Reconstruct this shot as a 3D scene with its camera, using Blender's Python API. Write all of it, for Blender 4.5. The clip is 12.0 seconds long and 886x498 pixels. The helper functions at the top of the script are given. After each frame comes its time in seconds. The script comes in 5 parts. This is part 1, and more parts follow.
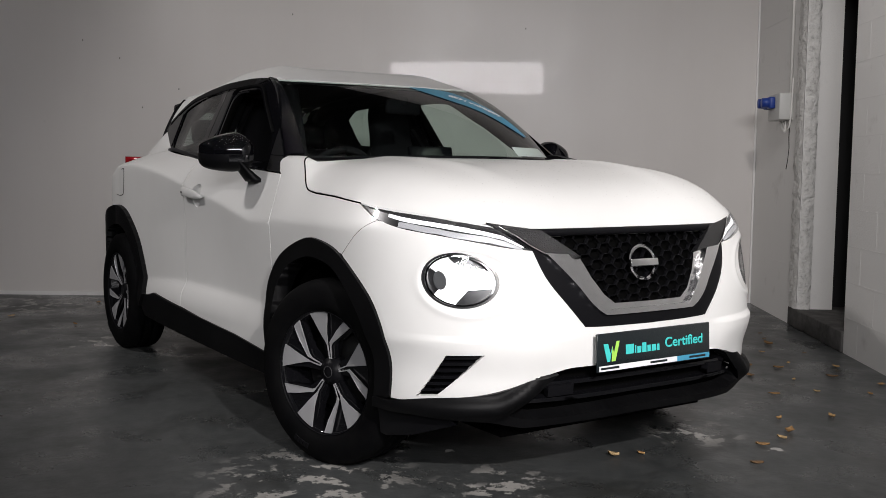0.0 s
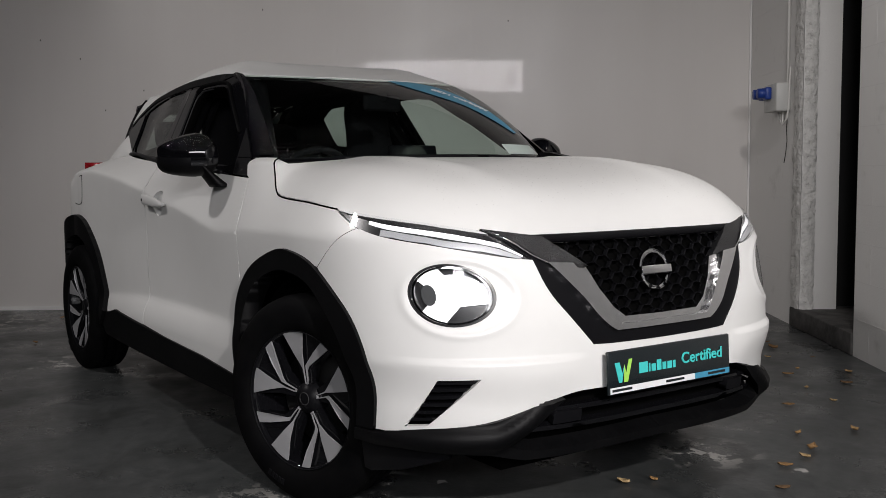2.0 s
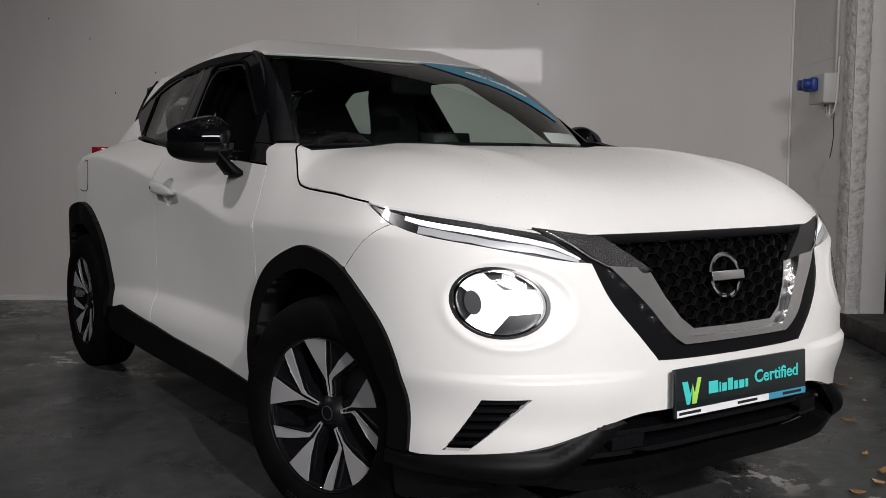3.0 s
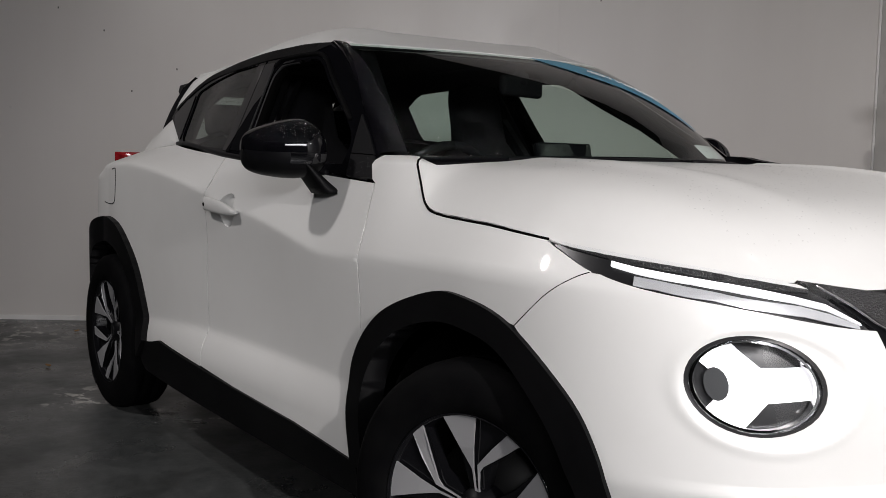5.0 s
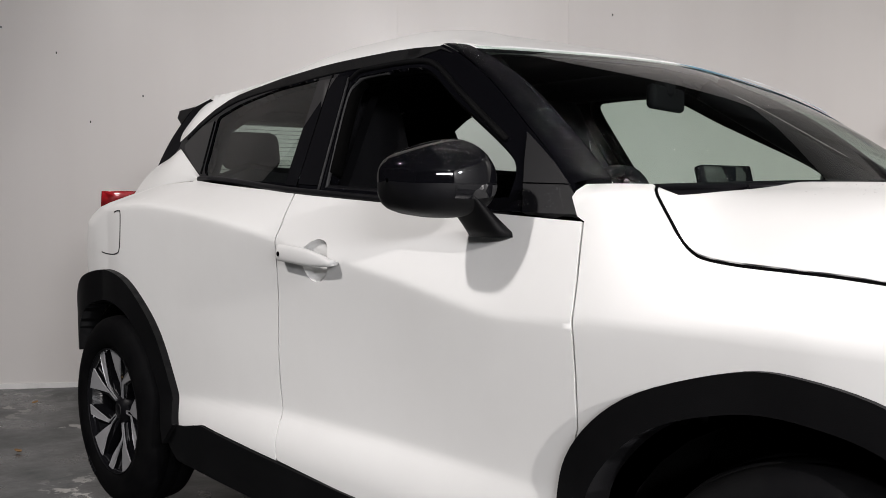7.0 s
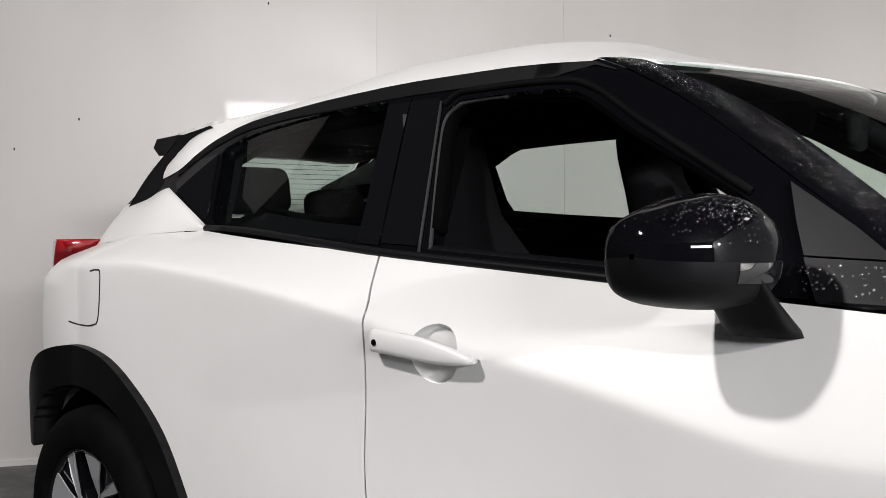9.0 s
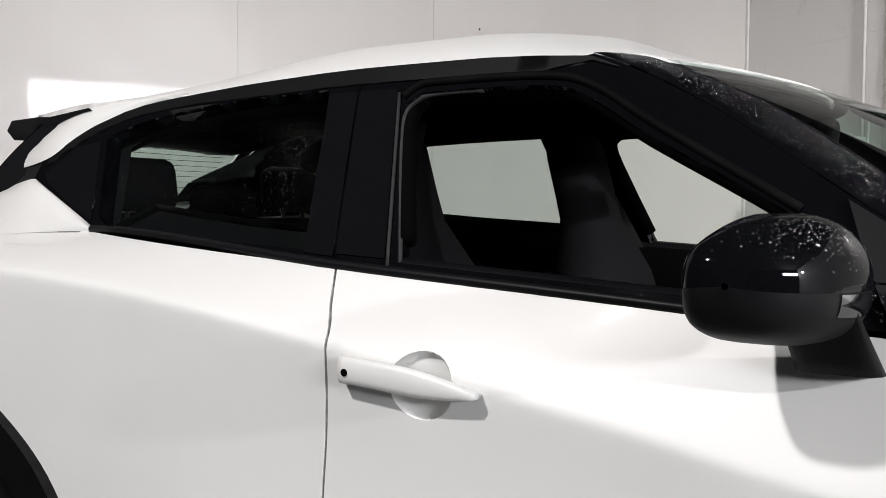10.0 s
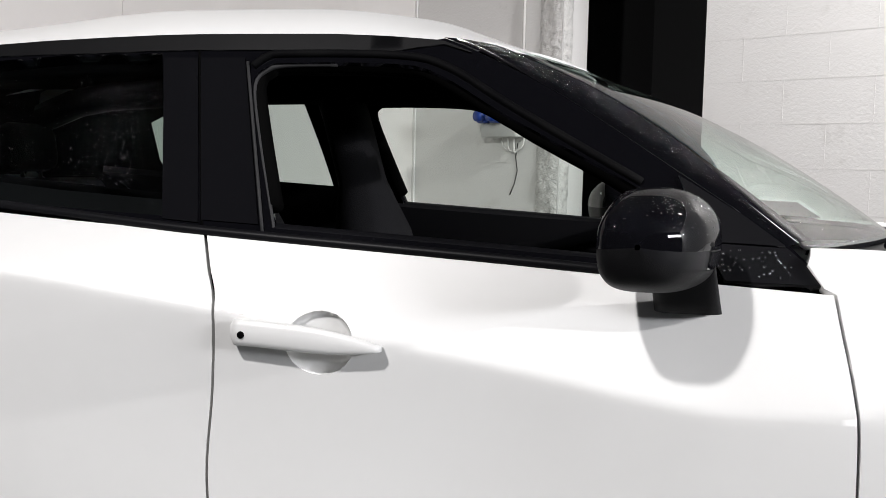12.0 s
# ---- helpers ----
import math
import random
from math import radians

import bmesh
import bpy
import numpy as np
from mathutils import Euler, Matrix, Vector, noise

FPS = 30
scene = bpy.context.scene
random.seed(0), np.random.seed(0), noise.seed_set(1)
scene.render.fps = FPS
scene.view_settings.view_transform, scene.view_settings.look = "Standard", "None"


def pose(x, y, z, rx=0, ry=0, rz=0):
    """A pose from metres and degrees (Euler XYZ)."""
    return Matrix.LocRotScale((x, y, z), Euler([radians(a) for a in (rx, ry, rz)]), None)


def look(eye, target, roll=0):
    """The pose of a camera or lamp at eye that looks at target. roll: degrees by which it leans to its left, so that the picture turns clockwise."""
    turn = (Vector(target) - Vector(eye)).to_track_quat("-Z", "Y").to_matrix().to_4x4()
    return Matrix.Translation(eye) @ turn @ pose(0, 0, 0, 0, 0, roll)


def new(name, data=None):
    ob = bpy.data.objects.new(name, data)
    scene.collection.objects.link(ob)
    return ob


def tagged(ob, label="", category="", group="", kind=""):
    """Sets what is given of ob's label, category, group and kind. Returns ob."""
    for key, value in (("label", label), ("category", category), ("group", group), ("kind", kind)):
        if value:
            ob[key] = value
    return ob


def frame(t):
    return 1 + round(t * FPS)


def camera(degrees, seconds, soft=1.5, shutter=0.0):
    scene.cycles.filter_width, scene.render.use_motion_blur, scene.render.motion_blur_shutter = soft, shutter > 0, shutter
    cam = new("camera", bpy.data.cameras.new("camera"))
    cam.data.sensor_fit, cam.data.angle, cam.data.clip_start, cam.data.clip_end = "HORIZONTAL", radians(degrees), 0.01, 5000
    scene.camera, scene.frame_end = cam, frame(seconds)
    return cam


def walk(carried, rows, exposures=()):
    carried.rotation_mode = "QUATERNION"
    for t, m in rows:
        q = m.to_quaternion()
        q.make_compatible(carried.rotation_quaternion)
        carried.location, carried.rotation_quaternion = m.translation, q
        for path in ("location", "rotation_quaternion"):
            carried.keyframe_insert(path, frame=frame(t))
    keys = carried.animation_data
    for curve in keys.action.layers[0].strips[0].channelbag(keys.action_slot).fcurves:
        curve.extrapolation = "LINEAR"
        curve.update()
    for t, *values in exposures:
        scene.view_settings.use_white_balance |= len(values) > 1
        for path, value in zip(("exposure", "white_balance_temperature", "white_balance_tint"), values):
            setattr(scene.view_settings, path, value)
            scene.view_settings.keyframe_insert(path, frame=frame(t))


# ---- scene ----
cam = camera(49.0, 12.0, soft=0.8)
PATH = [
    (0, (3.191, -2.417, 1.082), (1.528, -1.318, 0.916), 0.6),
    (0.5, (3.161, -2.44, 1.078), (1.505, -1.329, 0.922), -0.1),
    (1, (3.139, -2.434, 1.081), (1.486, -1.319, 0.935), 0.5),
    (1.5, (3.058, -2.374, 1.082), (1.403, -1.26, 0.933), -0.2),
    (2, (2.868, -2.232, 1.08), (1.228, -1.099, 0.915), -0.5),
    (2.5, (2.736, -2.135, 1.077), (1.097, -1.003, 0.902), -0.0),
    (2.7, (2.661, -2.126, 1.073), (1.009, -1.014, 0.889), 0.4),
    (4.5, (1.913, -2.038, 1.111), (0.282, -0.896, 0.927), -0.4),
    (5, (1.718, -2.101, 1.105), (0.086, -0.958, 0.931), 1.1),
    (5.5, (1.462, -2.216, 1.146), (-0.108, -0.984, 1.015), -1.4),
    (6, (1.254, -2.248, 1.124), (-0.313, -1.01, 1.001), -0.4),
    (6.5, (1.005, -2.248, 1.111), (-0.515, -0.952, 1.001), -1.1),
    (7, (0.777, -2.24, 1.103), (-0.731, -0.931, 0.995), -0.4),
    (7.5, (0.547, -2.241, 1.106), (-0.936, -0.904, 1.01), 0.4),
    (9.5, (-0.321, -2.154, 1.213), (-1.542, -0.572, 1.143), -0.1),
    (10, (-0.519, -2.162, 1.224), (-1.545, -0.446, 1.144), 0.6),
    (10.5, (-0.688, -2.219, 1.247), (-1.472, -0.381, 1.170), -1.45),
    (11, (-0.792, -2.329, 1.258), (-1.305, -0.400, 1.133), -1.7),
    (11.5, (-0.842, -2.428, 1.261), (-1.244, -0.474, 1.118), -1.1),
    (12, (-0.907, -2.468, 1.246), (-1.185, -0.494, 1.083), 1.3),
]
EXPOSURES = [(0, -0.20, 6500, 13), (2.5, -0.53, 6500, 13), (5, -0.36, 6500, 13), (6, 0.14, 6500, 13), (6.5, 0.34, 6500, 13), (7, 0.66, 6500, 13), (7.5, 0.92, 6500, 13), (9.5, 0.88, 6450, 12), (12, 1.02, 6350, 12)]
walk(cam, [(t, look(eye, target, roll)) for t, eye, target, roll in PATH], EXPOSURES)

# ---- world, lamps and exposure ----
world = bpy.data.worlds.new("world")
scene.world = world
world.use_nodes = True
sky = world.node_tree.nodes.new("ShaderNodeTexSky")
sky.sky_type, sky.sun_disc = "NISHITA", False
sky.sun_elevation, sky.sun_rotation = radians(18), radians(120)
world.node_tree.links.new(sky.outputs[0], world.node_tree.nodes["Background"].inputs[0])
world.node_tree.nodes["Background"].inputs[1].default_value = 0.06

# corner of the bay, the run of its side wall and of its back wall, and the way from the back wall into the bay
CORNER = Vector((-2.047, 4.082, 0))
SIDE = Vector((0.8015, -0.598, 0)).normalized()
BACK = Vector((0.56, 0.828, 0)).normalized()
OUT = Vector((0.828, -0.56, 0)).normalized()
# place, aim, watts, width and cone of the unseen lights; the first follows the mirror's shadow, the others are added to
# brighten nose and walls
LAMPS = [((-2.2, -2.95, 3.4), (-1.6, -0.5, 0.6), 220, 0.15, 130), ((4.4, -1.7, 2.52), (0.60, -0.35, 0.62), 950, 0.10, 36), ((1.3, 0.5, 3.7), (0.3, 2.4, 0.8), 210, 0.25, 95)]


def lamp(place, turn, size, size_y, power, colour=(1, 0.97, 0.94)):
    data = bpy.data.lights.new("lamp", "AREA")
    data.shape, data.size, data.size_y, data.energy, data.color = "RECTANGLE", size, size_y, power, colour
    ob = new("lamp", data)
    ob.matrix_world = Matrix.Translation(place) @ turn
    return ob


def aimed(place, aim):
    return (Vector(aim) - Vector(place)).to_track_quat("-Z", "Y").to_matrix().to_4x4()


for place, aim, power, wide, cone in LAMPS:
    data = bpy.data.lights.new("lamp", "SPOT")
    data.energy, data.shadow_soft_size, data.spot_size, data.spot_blend, data.color = power, wide / 2, radians(cone), 0.75, (1, 0.97, 0.94)
    new("lamp", data).matrix_world = Matrix.Translation(Vector(place) + (Vector(aim) - Vector(place)).normalized() * 0.06) @ aimed(place, aim)
# daylight of the high glazing opposite the back wall
DAY = CORNER + OUT * 11.7 - BACK * 2.22 + Vector((0, 0, 2.89))
lamp(DAY, (-OUT).to_track_quat("-Z", "Y").to_matrix().to_4x4(), 3.06, 0.60, 255, (0.97, 0.98, 1.0))

# ---- materials ----
def material(name, colour, rough=0.5, metal=0.0, coat=0.0, coat_rough=0.03):
    m = bpy.data.materials.new(name)
    m.use_nodes = True
    b = m.node_tree.nodes["Principled BSDF"]
    b.inputs["Base Color"].default_value = (*colour, 1)
    b.inputs["Roughness"].default_value = rough
    b.inputs["Metallic"].default_value = metal
    b.inputs["Coat Weight"].default_value = coat
    b.inputs["Coat Roughness"].default_value = coat_rough
    return m


def node(m, kind, **sets):
    n = m.node_tree.nodes.new(kind)
    for k, v in sets.items():
        n.inputs[k.replace("_", " ")].default_value = v
    return n


def link(m, a, b):
    m.node_tree.links.new(a, b)


def coords(m, scale=(1, 1, 1)):
    t = node(m, "ShaderNodeTexCoord")
    p = node(m, "ShaderNodeMapping")
    p.inputs["Scale"].default_value = scale
    link(m, t.outputs["Object"], p.inputs[0])
    return p.outputs[0]


def noisy(m, scale, detail=6, stretch=(1, 1, 1), rough=0.6):
    n = node(m, "ShaderNodeTexNoise", Scale=scale, Detail=detail, Roughness=rough)
    link(m, coords(m, stretch), n.inputs["Vector"])
    return n.outputs[0]


def ramp(m, fac, stops):
    r = node(m, "ShaderNodeValToRGB")
    e = r.color_ramp.elements
    while len(e) < len(stops):
        e.new(0.5)
    for i, (at, c) in enumerate(stops):
        e[i].position, e[i].color = at, (*c, 1) if len(c) == 3 else c
    link(m, fac, r.inputs[0])
    return r.outputs[0]


def mixed(m, fac, a, b, how="MIX"):
    n = m.node_tree.nodes.new("ShaderNodeMix")
    n.data_type, n.blend_type = "RGBA", how
    for sock, v in ((n.inputs[0], fac), (n.inputs[6], a), (n.inputs[7], b)):
        if isinstance(v, (int, float)):
            sock.default_value = v
        elif isinstance(v, tuple):
            sock.default_value = (*v, 1)
        else:
            link(m, v, sock)
    return n.outputs[2]


def bump(m, height, strength, distance=0.01):
    n = node(m, "ShaderNodeBump", Strength=strength, Distance=distance)
    link(m, height, n.inputs["Height"])
    link(m, n.outputs[0], m.node_tree.nodes["Principled BSDF"].inputs["Normal"])
    return n


def base(m, socket, name="Base Color"):
    link(m, socket, m.node_tree.nodes["Principled BSDF"].inputs[name])


WHITE = material("white_paint", (0.80, 0.80, 0.785), 0.42, 0.0, 0.35, 0.03)
base(WHITE, mixed(WHITE, ramp(WHITE, noisy(WHITE, 2.2, 5), [(0.4, (0, 0, 0)), (0.75, (1, 1, 1))]), (0.745, 0.745, 0.732), (0.71, 0.708, 0.694)))
BLACK = material("gloss_black", (0.003, 0.003, 0.004), 0.3, 0.0, 0.6, 0.03)
PIANO = material("piano_black", (0.005, 0.005, 0.006), 0.06, 0.0, 1.0, 0.01)
PLASTIC = material("black_plastic", (0.011, 0.011, 0.012), 0.5)
bump(PLASTIC, noisy(PLASTIC, 420, 3), 0.18, 0.002)
base(PLASTIC, ramp(PLASTIC, noisy(PLASTIC, 5, 5), [(0.3, (0.0022, 0.0022, 0.0026)), (0.75, (0.005, 0.005, 0.0055))]))
SATIN = material("satin_black", (0.005, 0.005, 0.006), 0.42)
bump(SATIN, noisy(SATIN, 300, 3), 0.08, 0.001)
RUBBER = material("rubber", (0.011, 0.011, 0.012), 0.72)
bump(RUBBER, noisy(RUBBER, 160, 4), 0.25, 0.003)
base(RUBBER, ramp(RUBBER, noisy(RUBBER, 9, 5), [(0.35, (0.0015, 0.0015, 0.002)), (0.8, (0.005, 0.005, 0.005))]))
DARK = material("underbody", (0.002, 0.002, 0.002), 0.95)
TRIM = material("interior_trim", (0.006, 0.006, 0.007), 0.75)
bump(TRIM, noisy(TRIM, 300, 3), 0.2, 0.002)
CLOTH = material("seat_cloth", (0.008, 0.008, 0.009), 0.95)
bump(CLOTH, noisy(CLOTH, 260, 4), 0.5, 0.003)
CHROME = material("chrome", (0.78, 0.78, 0.79), 0.07, 1.0)
BRIGHT = material("polished_trim", (0.84, 0.84, 0.85), 0.20, 1.0)
bump(BRIGHT, noisy(BRIGHT, 9, 2), 0.35, 0.03)
STEEL = material("machined_alloy", (0.33, 0.33, 0.34), 0.42, 0.3)
bump(STEEL, noisy(STEEL, 90, 3, (1, 8, 1)), 0.05, 0.001)
CHANNEL = material("window_channel", (0.03, 0.03, 0.031), 0.5)
GREYRUN = material("window_run", (0.035, 0.035, 0.036), 0.55)
LAMPBODY = material("lamp_reflector", (0.70, 0.71, 0.73), 0.25, 0.4)
PROJECTOR = material("projector_lens", (0.16, 0.165, 0.17), 0.12, 0.5, 0.8)
LAMPDARK = material("lamp_bezel", (0.012, 0.012, 0.013), 0.3, 0.0, 0.3)
RED = material("red_lens", (0.28, 0.010, 0.014), 0.15, 0.0, 1.0)
TEXTURED = material("textured_grey", (0.02, 0.02, 0.021), 0.35, 0.2, 0.3)
tx = node(TEXTURED, "ShaderNodeTexVoronoi", Scale=260)
link(TEXTURED, coords(TEXTURED), tx.inputs["Vector"])
bump(TEXTURED, tx.outputs["Distance"], 0.8, 0.003)

for m, level in ((PLASTIC, 0.12), (RUBBER, 0.05), (DARK, 0.02), (TRIM, 0.06), (CLOTH, 0.05), (SATIN, 0.1), (GREYRUN, 0.1), (CHANNEL, 0.1), (BLACK, 0.0), (PIANO, 0.0)):
    m.node_tree.nodes["Principled BSDF"].inputs["Specular IOR Level"].default_value = level


def glowing(name, colour, strength):
    m = material(name, colour, 0.2)
    b = m.node_tree.nodes["Principled BSDF"]
    b.inputs["Emission Color"].default_value = (*colour, 1)
    b.inputs["Emission Strength"].default_value = strength
    return m


LIT = glowing("lit_lamp", (1.0, 1.0, 1.0), 0.8)
TUBE = glowing("unseen_light_face", (1.0, 0.98, 0.95), 12.0)


def pane_material(name, tint, gloss=0.02, index=1.5):
    m = bpy.data.materials.new(name)
    m.use_nodes = True
    t = m.node_tree
    t.nodes.remove(t.nodes["Principled BSDF"])
    see = node(m, "ShaderNodeBsdfTransparent")
    see.inputs[0].default_value = (*tint, 1)
    shine = node(m, "ShaderNodeBsdfGlossy", Roughness=gloss)
    least = ((index - 1) / (index + 1)) ** 2
    facing = node(m, "ShaderNodeLayerWeight", Blend=0.5)
    power = node(m, "ShaderNodeMath")
    power.operation = "POWER"
    power.inputs[1].default_value = 5.0
    link(m, facing.outputs["Facing"], power.inputs[0])
    fres = node(m, "ShaderNodeMath")
    fres.operation = "MULTIPLY_ADD"
    fres.inputs[1].default_value, fres.inputs[2].default_value = 1 - least, least
    link(m, power.outputs[0], fres.inputs[0])
    mix = node(m, "ShaderNodeMixShader")
    link(m, fres.outputs[0], mix.inputs[0])
    link(m, see.outputs[0], mix.inputs[1])
    link(m, shine.outputs[0], mix.inputs[2])
    link(m, mix.outputs[0], t.nodes["Material Output"].inputs[0])
    return m


GLASS = pane_material("windscreen_glass", (0.74, 0.85, 0.79), 0.02, 1.45)
SIDEGLASS = pane_material("door_glass", (0.80, 0.86, 0.82))
PRIVACY = pane_material("tinted_glass", (0.58, 0.66, 0.62))
HATCHGLASS = pane_material("tailgate_glass", (0.70, 0.77, 0.73))
LENS = pane_material("clear_lens", (0.96, 0.97, 0.98), 0.01)
DEW = pane_material("bonnet_bead", (0.97, 0.97, 0.97), 0.12, 1.33)
BEAD = pane_material("rain_bead", (0.99, 0.99, 0.99), 0.22, 4.0)

# the building
PANEL = material("white_panel", (0.72, 0.70, 0.675), 0.34, 0.0, 0.16, 0.035)
pn = mixed(PANEL, ramp(PANEL, noisy(PANEL, 0.9, 2), [(0.05, (0, 0, 0)), (0.95, (1, 1, 1))]), (0.74, 0.715, 0.69), (0.67, 0.64, 0.615))
base(PANEL, mixed(PANEL, ramp(PANEL, noisy(PANEL, 2.6, 3, (1, 1, 0.07)), [(0.2, (0, 0, 0)), (1.0, (0.24, 0.24, 0.24))]), pn, (0.52, 0.47, 0.44)))
base(PANEL, ramp(PANEL, noisy(PANEL, 2.5, 2), [(0.05, (0.22, 0.22, 0.22)), (0.95, (0.46, 0.46, 0.46))]), "Roughness")
bump(PANEL, noisy(PANEL, 1.2, 2), 0.02, 0.02)
BLOCK = material("painted_block", (0.74, 0.73, 0.71), 0.75)
base(BLOCK, mixed(BLOCK, ramp(BLOCK, noisy(BLOCK, 4.5, 10), [(0.6, (0, 0, 0)), (0.78, (1, 1, 1))]), (0.76, 0.75, 0.73), (0.60, 0.585, 0.56)))
bump(BLOCK, noisy(BLOCK, 70, 6), 0.35, 0.006)
PLASTER = material("rough_plaster", (0.6, 0.58, 0.55), 0.9)
base(PLASTER, ramp(PLASTER, noisy(PLASTER, 26, 10), [(0.30, (0.42, 0.41, 0.39)), (0.42, (0.64, 0.63, 0.605)), (0.7, (0.75, 0.74, 0.715))]))
bump(PLASTER, noisy(PLASTER, 24, 9), 1.0, 0.03)
CONCRETE = material("painted_concrete", (0.16, 0.165, 0.165), 0.55)
wear = ramp(CONCRETE, noisy(CONCRETE, 0.8, 10), [(0.36, (0.034, 0.0395, 0.0405)), (0.52, (0.053, 0.060, 0.0615)), (0.68, (0.080, 0.087, 0.087))])
fine = mixed(CONCRETE, 0.55, wear, ramp(CONCRETE, noisy(CONCRETE, 14, 8), [(0.3, (0.027, 0.028, 0.028)), (0.75, (0.085, 0.085, 0.083))]))
chips = mixed(CONCRETE, 1.0, ramp(CONCRETE, noisy(CONCRETE, 7.0, 6), [(0.625, (0, 0, 0)), (0.64, (1, 1, 1))]), ramp(CONCRETE, noisy(CONCRETE, 1.1, 3), [(0.56, (0, 0, 0)), (0.60, (1, 1, 1))]), "MULTIPLY")
# worn spots where the paint has lifted
zone = None
for wx, wy, wide in ((0.20, -0.98, 0.45), (0.58, -0.46, 0.26), (0.45, 0.62, 0.25), (-2.84, -0.85, 0.3), (-4.8, -0.9, 0.7)):
    far = node(CONCRETE, "ShaderNodeVectorMath")
    far.operation = "DISTANCE"
    link(CONCRETE, coords(CONCRETE), far.inputs[0])
    far.inputs[1].default_value = (wx, wy, 0.0)
    spot = ramp(CONCRETE, far.outputs["Value"], [(wide * 0.35, (1, 1, 1)), (wide, (0, 0, 0))])
    zone = spot if zone is None else mixed(CONCRETE, 1.0, zone, spot, "LIGHTEN")
flakes = mixed(CONCRETE, 1.0, ramp(CONCRETE, noisy(CONCRETE, 9.0, 8, (1, 1, 1), 0.68), [(0.545, (0, 0, 0)), (0.56, (1, 1, 1))]), zone, "MULTIPLY")
stains = ramp(CONCRETE, noisy(CONCRETE, 1.7, 9, (1, 1, 1), 0.7), [(0.50, (1, 1, 1)), (0.66, (0.55, 0.54, 0.52))])
fine = mixed(CONCRETE, 1.0, fine, stains, "MULTIPLY")
fine = mixed(CONCRETE, flakes, fine, (0.34, 0.33, 0.31))
base(CONCRETE, mixed(CONCRETE, chips, fine, (0.36, 0.35, 0.335)))
base(CONCRETE, ramp(CONCRETE, noisy(CONCRETE, 2.5, 8), [(0.35, (0.20, 0.20, 0.20)), (0.65, (0.5, 0.5, 0.5))]), "Roughness")
bump(CONCRETE, noisy(CONCRETE, 30, 8), 0.25, 0.006)
SEALANT = material("white_sealant", (0.80, 0.79, 0.77), 0.4)
RAW = material("dark_concrete", (0.05, 0.048, 0.045), 0.9)
base(RAW, ramp(RAW, noisy(RAW, 9, 9), [(0.3, (0.022, 0.021, 0.02)), (0.8, (0.11, 0.105, 0.10))]))
bump(RAW, noisy(RAW, 20, 8), 0.7, 0.012)
# the unlit dark seen through the doorway, put into the colour
DOORWAY_DARK = material("doorway_dark", (0.02, 0.02, 0.021), 0.9)
GREYBOX = material("grey_box", (0.52, 0.52, 0.50), 0.45)
BLUE = material("blue_socket", (0.012, 0.045, 0.26), 0.4)
CABLE = material("white_cable", (0.66, 0.65, 0.62), 0.5)
LEAF = material("dry_leaf", (0.30, 0.16, 0.06), 0.8)
oi = node(LEAF, "ShaderNodeObjectInfo")
base(LEAF, ramp(LEAF, oi.outputs["Random"], [(0.0, (0.16, 0.09, 0.04)), (0.5, (0.34, 0.19, 0.07)), (1.0, (0.45, 0.32, 0.16))]))

# ---- building blocks ----
from mathutils.geometry import delaunay_2d_cdt


def curve(pairs):
    """A smooth function through a few stations."""
    xs, ys = [p[0] for p in pairs], [p[1] for p in pairs]
    n = len(xs)
    d = [(ys[i + 1] - ys[i]) / (xs[i + 1] - xs[i]) for i in range(n - 1)]
    m = [d[0]] + [0 if d[i - 1] * d[i] <= 0 else 2 * d[i - 1] * d[i] / (d[i - 1] + d[i]) for i in range(1, n - 1)] + [d[-1]]

    def f(x):
        if x <= xs[0]:
            return ys[0] + m[0] * (x - xs[0])
        if x >= xs[-1]:
            return ys[-1] + m[-1] * (x - xs[-1])
        i = 0
        while x > xs[i + 1]:
            i += 1
        h = xs[i + 1] - xs[i]
        t = (x - xs[i]) / h
        return ys[i] * (1 + 2 * t) * (1 - t) ** 2 + h * m[i] * t * (1 - t) ** 2 + ys[i + 1] * t * t * (3 - 2 * t) + h * m[i + 1] * t * t * (t - 1)

    return f


def sm(a, b, x):
    t = min(1, max(0, (x - a) / (b - a)))
    return t * t * (3 - 2 * t)


def spline(points, n=8):
    """A smooth line through points of any dimension."""
    out = []
    for i in range(len(points) - 1):
        p0, p1, p2, p3 = (np.array(points[min(max(i + k, 0), len(points) - 1)], float) for k in (-1, 0, 1, 2))
        for k in range(n):
            t = k / n
            out.append(tuple(0.5 * (2 * p1 + (p2 - p0) * t + (2 * p0 - 5 * p1 + 4 * p2 - p3) * t * t + (3 * p1 - p0 - 3 * p2 + p3) * t ** 3)))
    out.append(tuple(float(v) for v in points[-1]))
    return out


def inside(p, loops):
    """Whether a flat point lies within the outer loop and outside the holes."""
    odd = False
    for loop in loops:
        for i, a in enumerate(loop):
            b = loop[i - 1]
            if (a[1] > p[1]) != (b[1] > p[1]) and p[0] < (b[0] - a[0]) * (p[1] - a[1]) / (b[1] - a[1]) + a[0]:
                odd = not odd
    return odd


